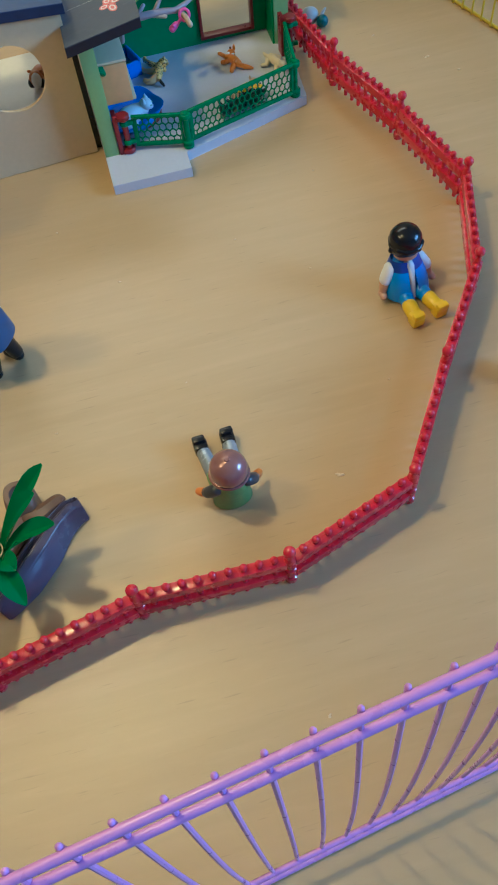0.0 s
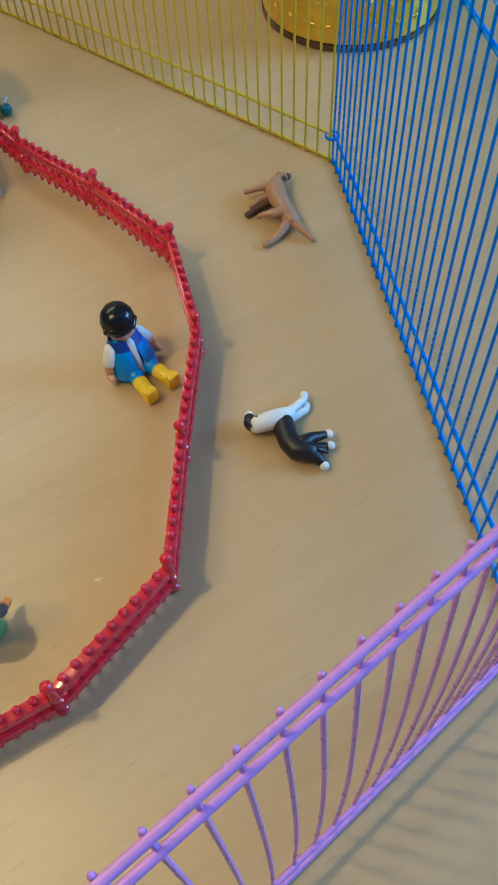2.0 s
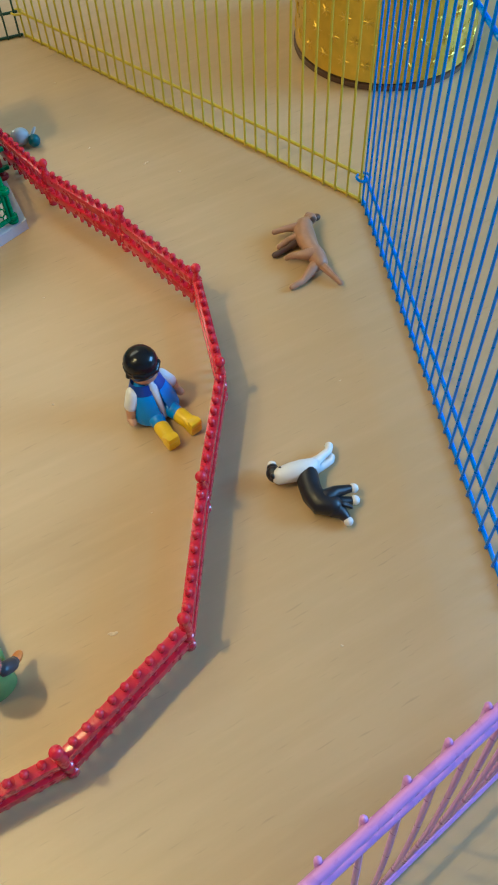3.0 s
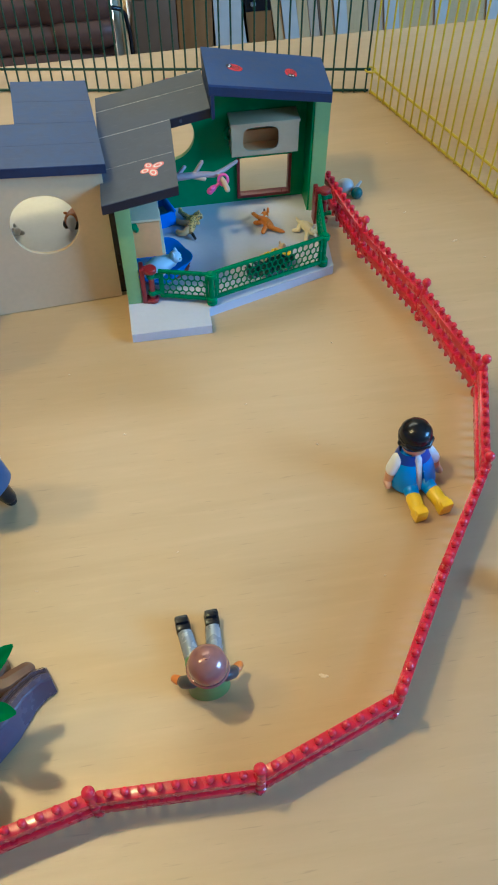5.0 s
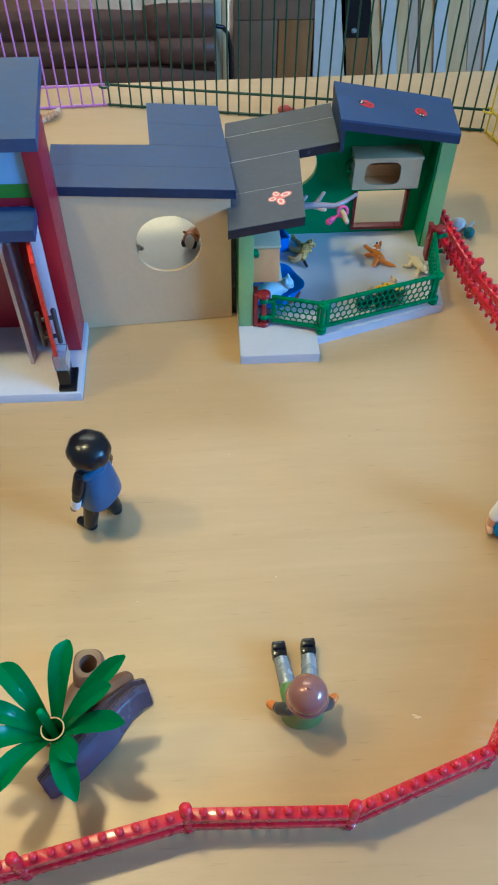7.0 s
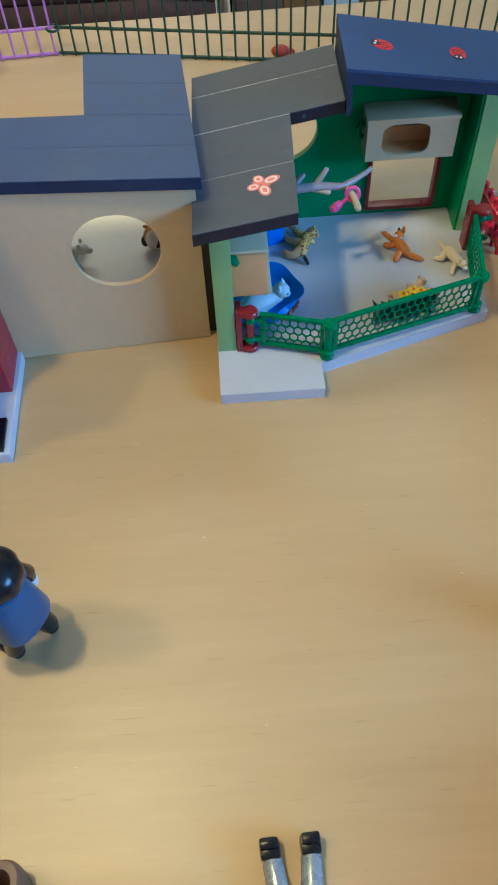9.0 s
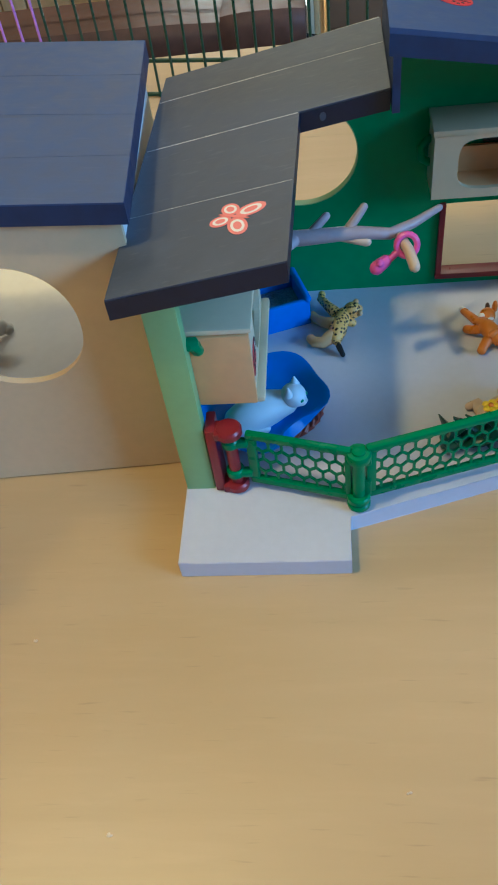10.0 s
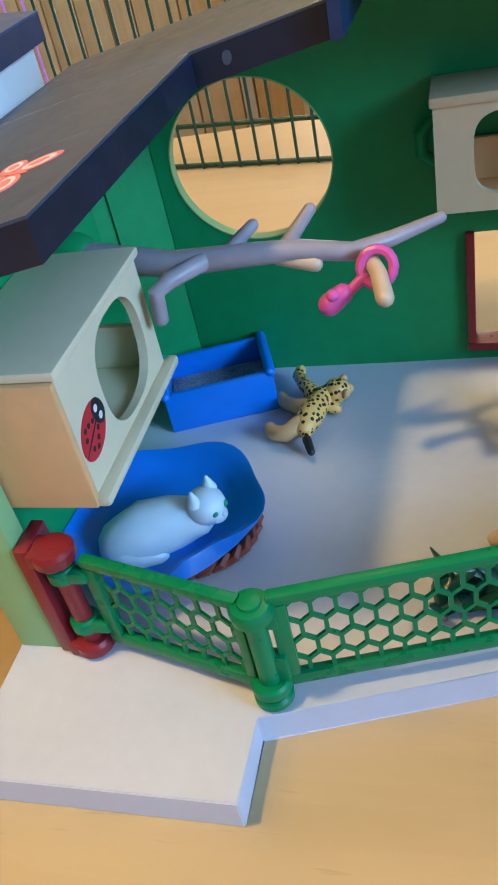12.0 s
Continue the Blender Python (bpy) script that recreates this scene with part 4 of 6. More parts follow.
# ---- green gates with hexagon mesh ----
def gate(a, b, z0, z1, label):
    root = thing("toy_gate", label, "toy gate", (*a, 7), "green gates of the cat house")
    p, q = Vector((*a, 0)), Vector((*b, 0))
    d = (q - p).normalized()
    length = (q - p).length
    n = Vector((-d.y, d.x, 0))

    def place(u, v, w):
        return p + d * u + n * w + Vector((0, 0, v))

    turn = Matrix.Translation(p) @ Matrix.Rotation(math.atan2(d.y, d.x), 4, "Z")
    b_ = B()
    box(b_, 0, length, -1.15, 1.15, z1 - 2.1, z1, 0, 0.7, turn)
    part("top_bar", b_, "gate", root)
    b_ = B()
    box(b_, 0, length, -1.0, 1.0, z0, z0 + 2.5, 0, 0.5, turn)
    part("bottom_bar", b_, "gate", root)
    for u0, u1 in ((0, 2.8), (length - 1.8, length)):
        b_ = B()
        box(b_, u0, u1, -0.95, 0.95, z0 + 2.4, z1 - 2.3, 0, 0.4, turn)
        part("end_bar", b_, "gate", root)
    # honeycomb
    b_ = B()
    pitch = 3.9
    rad = pitch / math.sqrt(3)
    lo, hi = z0 + 2.3, z1 - 2.2
    edges = set()
    tall = 1.34
    rows = int((hi - lo) / (1.5 * rad * tall)) + 3
    for r in range(-1, rows):
        for k in range(-1, int(length / pitch) + 2):
            cu, cv = 2.6 + pitch * (k + 0.5 * (r % 2)), lo + 1.2 + 1.5 * rad * tall * r
            corner = [(round(cu + rad * math.sin(math.pi / 3 * j), 2), round(cv + rad * tall * math.cos(math.pi / 3 * j), 2)) for j in range(6)]
            for j in range(6):
                edges.add(tuple(sorted((corner[j], corner[(j + 1) % 6]))))
    for (ua, va), (ub, vb) in sorted(edges):
        if va > vb:
            ua, va, ub, vb = ub, vb, ua, va
        if vb < lo or va > hi or max(ua, ub) < 2.2 or min(ua, ub) > length - 2.2:
            continue
        if va < lo:
            k = (lo - va) / (vb - va)
            ua, va = ua + (ub - ua) * k, lo
        if vb > hi:
            k = (hi - va) / (vb - va)
            ub, vb = ua + (ub - ua) * k, hi
        ua, ub = min(max(ua, 1.5), length - 1.5), min(max(ub, 1.5), length - 1.5)
        du, dv = ub - ua, vb - va
        size = math.hypot(du, dv)
        if size < 0.3:
            continue
        pu, pv = -dv / size * 0.37, du / size * 0.37
        ring = [(ua + pu, va + pv), (ub + pu, vb + pv), (ub - pu, vb - pv), (ua - pu, va - pv)]
        f0 = [b_.verts.new(place(u, v, -0.28)) for u, v in ring]
        f1 = [b_.verts.new(place(u, v, 0.28)) for u, v in ring]
        b_.faces.new(f0), b_.faces.new(f1[::-1])
        for i in range(4):
            b_.faces.new((f0[i], f0[(i + 1) % 4], f1[(i + 1) % 4], f1[i]))
    part("hexagon_mesh", b_, "gate", root, "", False)
    return root


def hinge(parent, x, y, z0, z1):
    """A post with a flat button cap above and a split collar below."""
    b_ = B()
    lathe(b_, (x, y, 0), [(1.8, z0), (1.8, z1)], 0, 16)
    pin = part("hinge_pin", b_, "gate", parent)
    b_ = B()
    lathe(b_, (x, y, 0), [(2.6, z1 - 2.6), (3.3, z1 - 2.0), (3.5, z1), (3.1, z1 + 0.7), (1.9, z1 + 0.8), (1.8, z1 + 1.3), (1.2, z1 + 1.5)], 0, 22)
    part("button_cap", b_, "gate", pin)
    for za, zb in ((z0 - 0.6, z0 + 1.5), (z0 + 2.0, z0 + 4.6)):
        b_ = B()
        lathe(b_, (x, y, 0), [(2.9, za), (3.4, za + 0.5), (3.4, zb - 0.5), (2.9, zb)], 0, 20)
        part("collar", b_, "gate", pin)


g1 = gate((20.6, 27.2), (50.0, 19.3), 10.2, 31.9, "green plastic toy gate with hexagon mesh, at the step")
g2 = gate((54.0, 20.0), (126.2, 41.0), 10.2, 32.1, "long green plastic toy gate with hexagon mesh")
gate((128.4, 45.2), (133.4, 84.0), 10.2, 32.1, "green plastic toy gate with hexagon mesh at the side")
hinge(g1, 51.9, 18.8, 8.2, 30.6)
hinge(g2, 127.8, 42.6, 8.2, 30.8)
for za, zb in ((12.0, 18.5), (25.5, 31.0)):
    b_ = B()
    box(b_, 52.2, 55.4, 18.4, 20.8, za, zb, 0, 0.5)
    part("hinge_tab", b_, "gate", g2)
for px, py in ((12.6, 27.8), (134.2, 86.6)):
    br_ = thing("gate_bracket", "dark red plastic gate bracket at the pillar", "gate bracket", (px, py, 7), "red gate brackets")
    b_ = B()
    box(b_, px - 3.2, px - 0.4, py - 2.2, py + 6, 7.2, 34, 0, 0.6)
    part("plate", b_, "darkred", br_)
    for z, rad in ((7.3, 3.6), (30.8, 3.9)):
        b_ = B()
        lathe(b_, (px + 3.4, py - 0.4, 0), [(rad - 0.5, z), (rad, z + 0.6), (rad, z + 2.4), (rad - 0.6, z + 3.1), (rad - 1.6, z + 3.2)], 0, 20)
        box(b_, px - 0.6, px + 3.4, py - 3.2, py + 2.6, z + 0.2, z + 2.9, 0, 0.5)
        part("lug", b_, "darkred", br_)
    b_ = B()
    lathe(b_, (px + 3.4, py - 0.4, 0), [(1.8, 10.2), (1.8, 31)], 0, 14)
    part("pin", b_, "darkred", br_)
    for z in (13.0, 26.2):
        b_ = B()
        lathe(b_, (px + 3.4, py - 0.4, 0), [(2.3, z), (2.7, z + 0.5), (2.7, z + 2.6), (2.3, z + 3.1)], 0, 16)
        box(b_, px + 4.2, px + 8.6, py - 2.4, py + 0.2, z + 0.3, z + 2.8, 0, 0.6)
        part("clip", b_, "gate", br_, "green gate clip")


# ---- cream cat room with an L-shaped blue roof ----
def cream_top(px, py):
    return 98.6 - 0.087 * px - 0.022 * (py - 40)


room = thing("toy_cat_room", "cream plastic toy building with oval hole and blue roof", "toy building", (-50, 80, 0))
a, b = Vector((-100.7, 36.4, 0)), Vector((-3.6, 42.9, 0))
d = (b - a).normalized()
n = Vector((-d.y, d.x, 0))
run = (b - a).length


def on_front(u, v, w=0.0):
    return a + d * u + n * w + Vector((0, 0, v))


bm = B()
ring_wall(bm, around(35, 85, 40, 86.5, 64), oval(60.2, 62.2, 19.3, 20.3, 64, 2.15), on_front, 2.2)
for u0, u1, low, high in ((0, 35, 0.5, None), (85, run, 0.5, None), (35, 85, 0.5, 40), (35, 85, 86.5, None)):
    foot = [tuple(on_front(u, 0, w)[:2]) for u, w in ((u0, 0), (u1, 0), (u1, 2.2), (u0, 2.2))]
    prism(bm, foot, low, high or (lambda px, py: cream_top(px, py) - 6.1))
part("front_wall", bm, "cream", room, "cream wall with oval hole", False)
bm = B()
box(bm, -2, 2, -0.3, 0.3, 81.6, 84.4, 0, 0.2, Matrix.Translation(on_front(60.2, 0, 1.1)))
part("hole_tab", bm, "white", room, "small white tab at the top of the hole")
bm = B()
prism(bm, [(-6.6, 45.2), (-4.2, 45.4), (-9.5, 127), (-11.9, 127)], 0, lambda px, py: cream_top(px, py) - 6.1)
part("side_wall", bm, "white", room, "white side wall", False)
# added black strip: stands in for the shade between the two buildings
bm = B()
prism(bm, [(-4.0, 47.0), (-0.3, 47.0), (-0.3, 49.0), (-4.1, 49.0)], 0, 76)
part("gap_shade", bm, "black", room, "added black strip for the shade in the gap beside the green house", False)
bm = B()
prism(bm, [(-100.8, 39), (-98.4, 39.2), (-101, 76), (-103.4, 76)], 0, lambda px, py: cream_top(px, py) - 6.1)
part("side_wall", bm, "white", room, "white side wall", False)
bm = B()
prism(bm, [(-98.2, 58), (-9.2, 63), (-13, 126), (-98.4, 122)], 0.2, 24)
part("platform", bm, "white", room, "white raised inner floor", False)
FRONT_L, FRONT_R, BACK_R, BACK_L, NOTCH, SIDE_L = (-103.5, 35.2), (-0.8, 40.4), (-7.8, 131.4), (-52.4, 130), (-49.3, 82.7), (-105.2, 77.5)
bm = B()
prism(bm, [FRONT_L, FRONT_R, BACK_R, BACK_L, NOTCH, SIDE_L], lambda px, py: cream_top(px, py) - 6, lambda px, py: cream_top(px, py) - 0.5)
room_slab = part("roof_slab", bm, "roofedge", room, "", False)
bm = B()
prism(bm, [(-103.2, 35.5), (-1.1, 40.7), (-8.0, 131.1), (-52.1, 129.7), (-49.0, 82.4), (-104.9, 77.2)], lambda px, py: cream_top(px, py) - 0.49, lambda px, py: cream_top(px, py) - 0.06)
part("joint_strip", bm, "bluejoint", room_slab, "worn blue joints", False)


def between(p, q, t):
    return (p[0] + (q[0] - p[0]) * t, p[1] + (q[1] - p[1]) * t)


# roof boards: two across the front wing, the next ones across the back wing
FAR_R = between(FRONT_R, BACK_R, 0.475)
for t0, t1 in ((0.0, 0.495), (0.505, 0.995)):
    bm = B()
    prism(bm, [between(FRONT_L, SIDE_L, t0), between(FRONT_R, FAR_R, t0), between(FRONT_R, FAR_R, t1), between(FRONT_L, SIDE_L, t1)], lambda px, py: cream_top(px, py) - 0.45, cream_top)
    part("roof_board", bm, "roofblue", room_slab, "", False)
for t0, t1 in ((0.005, 0.495), (0.505, 1.0)):
    bm = B()
    prism(bm, [between(NOTCH, BACK_L, t0), between(FAR_R, BACK_R, t0), between(FAR_R, BACK_R, t1), between(NOTCH, BACK_L, t1)], lambda px, py: cream_top(px, py) - 0.45, cream_top)
    part("roof_board", bm, "roofblue", room_slab, "", False)

# ---- red clinic building at the left ----
red = thing("toy_red_house", "crimson plastic toy building with slate blue roofs", "toy building", (-150, 20, 0))
bm = B()
box(bm, -330, -96.2, -25, 35.4, 0, 7, 0, 0.5)
part("deck", bm, "deck", red, "light grey base plate")
bm = B()
box(bm, -106.8, -98.2, 10.4, 35.4, 7, 150, 0, 0.4)
part("wall", bm, "crimson", red, "crimson wall")
for name, q in (("lintel", (-330, -106.9, 12, 15, 112, 117)), ("eaves_strip", (-330, -106.9, 12, 15, 145, 150)), ("back_wall", (-330, -106.9, 33, 35.4, 7, 150))):
    bm = B()
    box(bm, *q)
    part(name, bm, "crimson", red, "", False)
bm = B()
box(bm, -114.2, -106.9, 10.5, 20, 7, 111.5, 0, 0.4)
part("door_post", bm, "strip", red, "pale blue door post")
bm = B()
box(bm, -330, -107.0, 12.6, 14.2, 117.1, 144.9)
part("window_pane", bm, "postersky", red, "printed sky window picture", False)
bm = B()
box(bm, -330, -107.2, 12.2, 12.55, 117.1, 125)
part("printed_grass", bm, "postergrass", red, "printed green meadow", False)
bm = B()
pl = on_plane((-125, 12.15, 127), (1, 0, 0), (0, 0, 1))
disc(bm, pl, 0, 0, 3.0, 4.5, 0.2, 0, 16)
disc(bm, pl, 1.2, 5.5, 2.6, 2.4, 0.3, 0, 14)
disc(bm, pl, 0.6, 0.2, 1.5, 2.6, 0.4, 1, 14)
part("printed_shape", bm, ["inkblack", "stickerwhite"], red, "black and white printed shape", False)
bm = B()
prism(bm, [(-330, -5.5), (-106, -5.5), (-106, 11.9), (-330, 11.9)], lambda px, py: 102.5 + 0.12 * (py + 8), lambda px, py: 109.5 + 0.12 * (py + 8))
part("awning", bm, "roofblue", red, "slate blue awning", False)
bm = B()
prism(bm, [(-330, 1.5), (-96.5, 1.5), (-99, 62), (-330, 62)], lambda px, py: 150.1 + 0.14 * (py - 5), lambda px, py: 157 + 0.14 * (py - 5))
part("roof", bm, "roofblue", red, "slate blue roof", False)
bm = B()
box(bm, -128, -126, 0, 33, 7, 100)
part("inner_wall", bm, "deck", red, "", False)

door = thing("toy_door", "bright red toy door standing open on the grey base", "toy door", (-112, -8, 7))
bm = B()
tn = Matrix.Translation((-113.5, 8.8, 0)) @ Matrix.Rotation(radians(-77), 4, "Z")
box(bm, 0, 28.5, -1.1, 1.1, 7.4, 100, 0, 0.4, tn)
door_leaf = part("leaf", bm, "brightred", door)
for hx, hy, dx, dy in ((-107.9, -10.4, 3.2, 0.74), (-110.1, -10.9, -3.2, -0.74)):
    bm = B()
    tube(bm, [(hx + dx, hy + dy, 35), (hx + dx, hy + dy, 47), (hx + dx, hy + dy, 59)], 1.5, 0, 12)
    for z_ in (40, 54):
        tube(bm, [(hx, hy, z_), (hx + dx, hy + dy, z_)], 1.3, 0, 10)
    part("handle", bm, "darkgrey", door_leaf, "dark grey handle")

disp = thing("toy_dispenser", "black toy stand with clear plastic tub", "toy stand", (-104, -13, 7))
bm = B()
box(bm, -109, -98.5, -24, -6, 7.1, 9.6, 0, 0.6)
part("foot", bm, "black", disp)
bm = B()
prism(bm, [(-108.3, -22), (-101.5, -22), (-101.5, -9), (-108.3, -9)], 9.7, 22)
part("stand", bm, "black", disp, "", False)
bm = B()
ring_wall(bm, around(-109, -101, -21, -10, 24), around(-108.3, -101.7, -20.3, -10.7, 24), lambda u, v, w: (u, v, 22.1 + w), 11)
box(bm, -108.9, -101.1, -20.9, -10.1, 22.05, 23)
part("tub", bm, "clear", disp, "clear plastic tub", False)


# ---- toy figures: each one plain moulded mesh ----
def figure(name, label, at, turn, seated, mats, hat, arms, lean=0.0, reach=1.0):
    """mats: legs, boots, body, arms, hands, face, hat, front, shoulder, thigh."""
    b_ = B()
    LEG, BOOT, BODY, ARM, HAND, FACE, HAT, FRONT, YOKE, THIGH = range(10)
    z = (2.6 if hat == "hair" else 0.6) if seated else 32.0
    lathe(b_, (0, 0, z), [(8.6, -0.4), (9.6, 0.6), (9.2, 4), (8.4, 11), (7.4, 17), (5.6, 20.4), (3.0, 21.6)], BODY, 28, 0.70)
    for s_ in (-1, 1):
        sh, el, wr, hd, fi = [(s_ * p[0], p[1], z + p[2]) for p in arms]
        tube(b_, [sh, el], [3.3, 3.1], ARM, 14)
        tube(b_, [el, wr], [2.8, 2.4], ARM if arms is not REST else HAND, 12)
        tube(b_, [wr, hd], [2.1, 2.0] if arms is not DOWN else [2.6, 2.6], HAND if arms is not DOWN else FRONT, 12)
        tube(b_, [hd, fi], [2.4, 2.0], HAND, 10)
    tube(b_, [(0, 0, z + 20), (0, 0, z + 24)], 3.2, FACE, 12)
    lathe(b_, (0, 0.5, z + 21.6), [(4.8, 0), (6.6, 2.0), (7.0, 6), (6.8, 9), (4.6, 11.5)], FACE, 24)
    if hat == "hair":
        # open waistcoat in two halves with pocket seams and darker shoulders
        for s_ in (-1, 1):
            rings_ = []
            for r_, h_ in ((12.4, -0.2), (12.8, 0.6), (12.3, 6), (11.2, 12), (10.0, 16.5), (7.6, 21.4)):
                rings_.append([b_.verts.new((s_ * r_ * math.sin(a_), 0.78 * r_ * math.cos(a_), z + h_)) for a_ in (0.20 + k * (math.pi - 0.2) / 14 for k in range(15))])
            for ra_, rb_, m_ in zip(rings_, rings_[1:], (BODY, BODY, BODY, BODY, YOKE)):
                for k in range(14):
                    b_.faces.new((ra_[k], ra_[k + 1], rb_[k + 1], rb_[k])).material_index = m_
            tube(b_, [(s_ * 2.6, 9.1, z + 4.4), (s_ * 6.2, 7.8, z + 4.8)], 0.45, FRONT, 6)
            tube(b_, [(s_ * 2.6, 8.0, z + 12.2), (s_ * 5.4, 7.0, z + 12.5)], 0.4, FRONT, 6)
        tube(b_, [(0, 6.8, z + 1.2), (0, 6.2, z + 11), (0, 5.0, z + 18.5)], [1.7, 2.1, 3.0], FRONT, 10)
        lathe(b_, (0, -0.5, z + 25.4), [(7.3, 0), (8.2, 2.2), (8.6, 6), (8.2, 9.6), (6.5, 12.3), (3.4, 13.8), (0.4, 14.2)], HAT, 28)
        tube(b_, [(-6.6, 4.2, z + 31.0), (-3.4, 7.2, z + 30.4), (3.4, 7.2, z + 30.4), (6.6, 4.2, z + 31.0)], [1.7, 1.8, 1.8, 1.7], HAT, 12)
        tube(b_, [(-7.2, -1.5, z + 26.5), (0, -7.6, z + 26.2), (7.2, -1.5, z + 26.5)], [1.7, 1.9, 1.7], HAT, 12)
        for h_, r_ in ((29.0, 8.3), (31.4, 8.6)):
            tube(b_, [(r_ * math.cos(a_), -0.5 + r_ * math.sin(a_), z + h_) for a_ in (radians(-200 + 20 * k) for k in range(12))], 0.35, HAT, 6)
    elif hat == "helmet":
        lathe(b_, (0, -0.2, z + 28), [(7.8, 0), (8.5, 0.8), (8.7, 3.6), (8.2, 7), (6.7, 9.9), (4.0, 11.8), (1.3, 12.4), (1.1, 12.9), (0.3, 13.0)], HAT, 32)
        lathe(b_, (0, 0.2, z + 27.2), [(8.6, 0), (9.4, 0.7), (9.0, 1.8)], HAT, 32)
        tube(b_, [(-4, 4.6, z + 6), (4, 4.6, z + 8)], 0.5, YOKE, 6)
    else:
        tilt_ = Matrix.Translation((0, -0.4, z + 26.8)) @ Matrix.Rotation(radians(9), 4, "X")
        rings_ = []
        for r_, h_, rib_ in ((7.6, 0.8, 0.0), (9.6, 0.2, 0.05), (10.5, 1.6, 0.06), (10.6, 3.8, 0.06), (9.9, 6.6, 0.045), (7.9, 9.0, 0.02), (4.4, 10.7, 0.0), (0.5, 11.2, 0.0)):
            rings_.append([b_.verts.new(tilt_ @ Vector((r_ * q_ * math.cos(a_), r_ * q_ * math.sin(a_), h_))) for a_, q_ in ((k * math.pi / 36, 1 + rib_ * (abs(math.cos(k * math.pi / 9)) - 0.6)) for k in range(72))])
        for ra_, rb_ in zip(rings_, rings_[1:]):
            for k in range(72):
                b_.faces.new((ra_[k], ra_[(k + 1) % 72], rb_[(k + 1) % 72], rb_[k])).material_index = HAT
        b_.faces.new(rings_[-1]).material_index = HAT
        tube(b_, [(-8.0, -3.4, z + 19.0), (0, -6.4, z + 19.8), (8.0, -3.4, z + 19.0)], [2.0, 2.4, 2.0], YOKE, 12)
        # stiff flared waistcoat, flat over the back
        rings_ = []
        for rx_, ry_, h_ in ((9.0, 7.0, -4.6), (11.6, 9.6, -5.0), (11.8, 9.8, -4.2), (10.4, 8.4, 6), (9.2, 7.2, 14), (8.0, 6.0, 19), (5.2, 4.0, 22.4)):
            rings_.append([b_.verts.new((u_, v_ - 0.6, z + h_ - (1.6 if v_ < 0 and h_ < 0 else 0) * (1 - (u_ / rx_) ** 2))) for u_, v_ in oval(0, 0, rx_, ry_, 28, 3.0)])
        for ra_, rb_ in zip(rings_, rings_[1:]):
            for k in range(28):
                b_.faces.new((ra_[k], ra_[(k + 1) % 28], rb_[(k + 1) % 28], rb_[k])).material_index = YOKE
    # the body leans back over the hips
    for v in b_.verts:
        if v.co.z > 5:
            up_ = min(v.co.z, z + 20) - 5
            v.co.y -= lean * up_
            v.co.z -= lean * 0.2 * up_
    for s_ in (-1, 1):
        if seated:
            tube(b_, [(s_ * 3.8, 1, 4.6), (s_ * 5.0, 11 * reach, 4.6)], [4.4, 4.2], THIGH, 14)
            tube(b_, [(s_ * 5.0, 11 * reach, 4.5), (s_ * 6.5, 25 * reach, 4.0)], [3.9, 3.5], LEG, 14)
            if hat == "hair":
                tube(b_, [(s_ * 5.8, 17.5 * reach, 4.3), (s_ * 6.6, 26 * reach, 4.1)], [4.1, 3.8], BOOT, 14)
            box(b_, s_ * 6.9 - 3.5, s_ * 6.9 + 3.5, 25.5 * reach, 25.5 * reach + 6.6, 0.3, 7.6, BOOT, 1.3)
            box(b_, s_ * 7.1 - 3.3, s_ * 7.1 + 3.3, 25.5 * reach + 3.0, 25.5 * reach + 6.9, 5.0, 9.6, BOOT, 1.3)
        else:
            tube(b_, [(s_ * 3.9, 0, 31), (s_ * 5.6, -s_ * 1.4, 16), (s_ * 7.2, -s_ * 2.6, 6)], [4.7, 4.3, 3.9], LEG, 14)
            tube(b_, [(s_ * 7.3, -s_ * 2.6 - 0.6, 3.1), (s_ * 7.8, -s_ * 2.6 + 6.2, 2.7)], [3.1, 2.6], BOOT, 12)
    return solid(name, b_, mats, label, "toy figure", at, turn, "toy figures in the yard")


# shoulder, elbow, wrist, palm, fingers of the arms
REST = ((9.0, 0.5, 16.5), (12.4, 0.0, 11.0), (13.6, -1.0, 5.6), (14.4, -1.0, 2.8), (15.0, 1.0, 2.4))
HOLD = ((7.4, -0.5, 16.5), (10.6, 0.8, 12.5), (12.0, 2.2, 10.5), (13.2, 3.0, 9.8), (14.6, 4.2, 9.2))
DOWN = ((8.4, 0.0, 18.0), (11.8, 0.4, 9.5), (12.8, 2.0, 1.8), (13.0, 3.2, -3.8), (12.8, 5.4, -8.2))
figure("toy_figure", "seated toy figure in blue vest, white sleeves, yellow boots", (139.2, -127.6, 0), 190, True, ["vest", "yellow", "vest", "white", "skin", "skin", "black", "white", "deepblue", "vest"], "hair", REST, 0.36, 0.72)
figure("toy_figure", "seated toy figure with pearl maroon riding helmet and green shirt", (16.8, -221.5, 0), 3, True, ["silver", "black", "shirt", "darkgrey", "handorange", "skin", "helmet", "shirt", "shirt", "shirt"], "helmet", HOLD, 0.13, 1.04)
figure("toy_figure", "standing toy figure in black with dark blue vest and helmet", (-79, -110.5, 0), 56, False, ["black", "black", "black", "black", "black", "skin", "black", "white", "navy", "black"], "cap", DOWN)


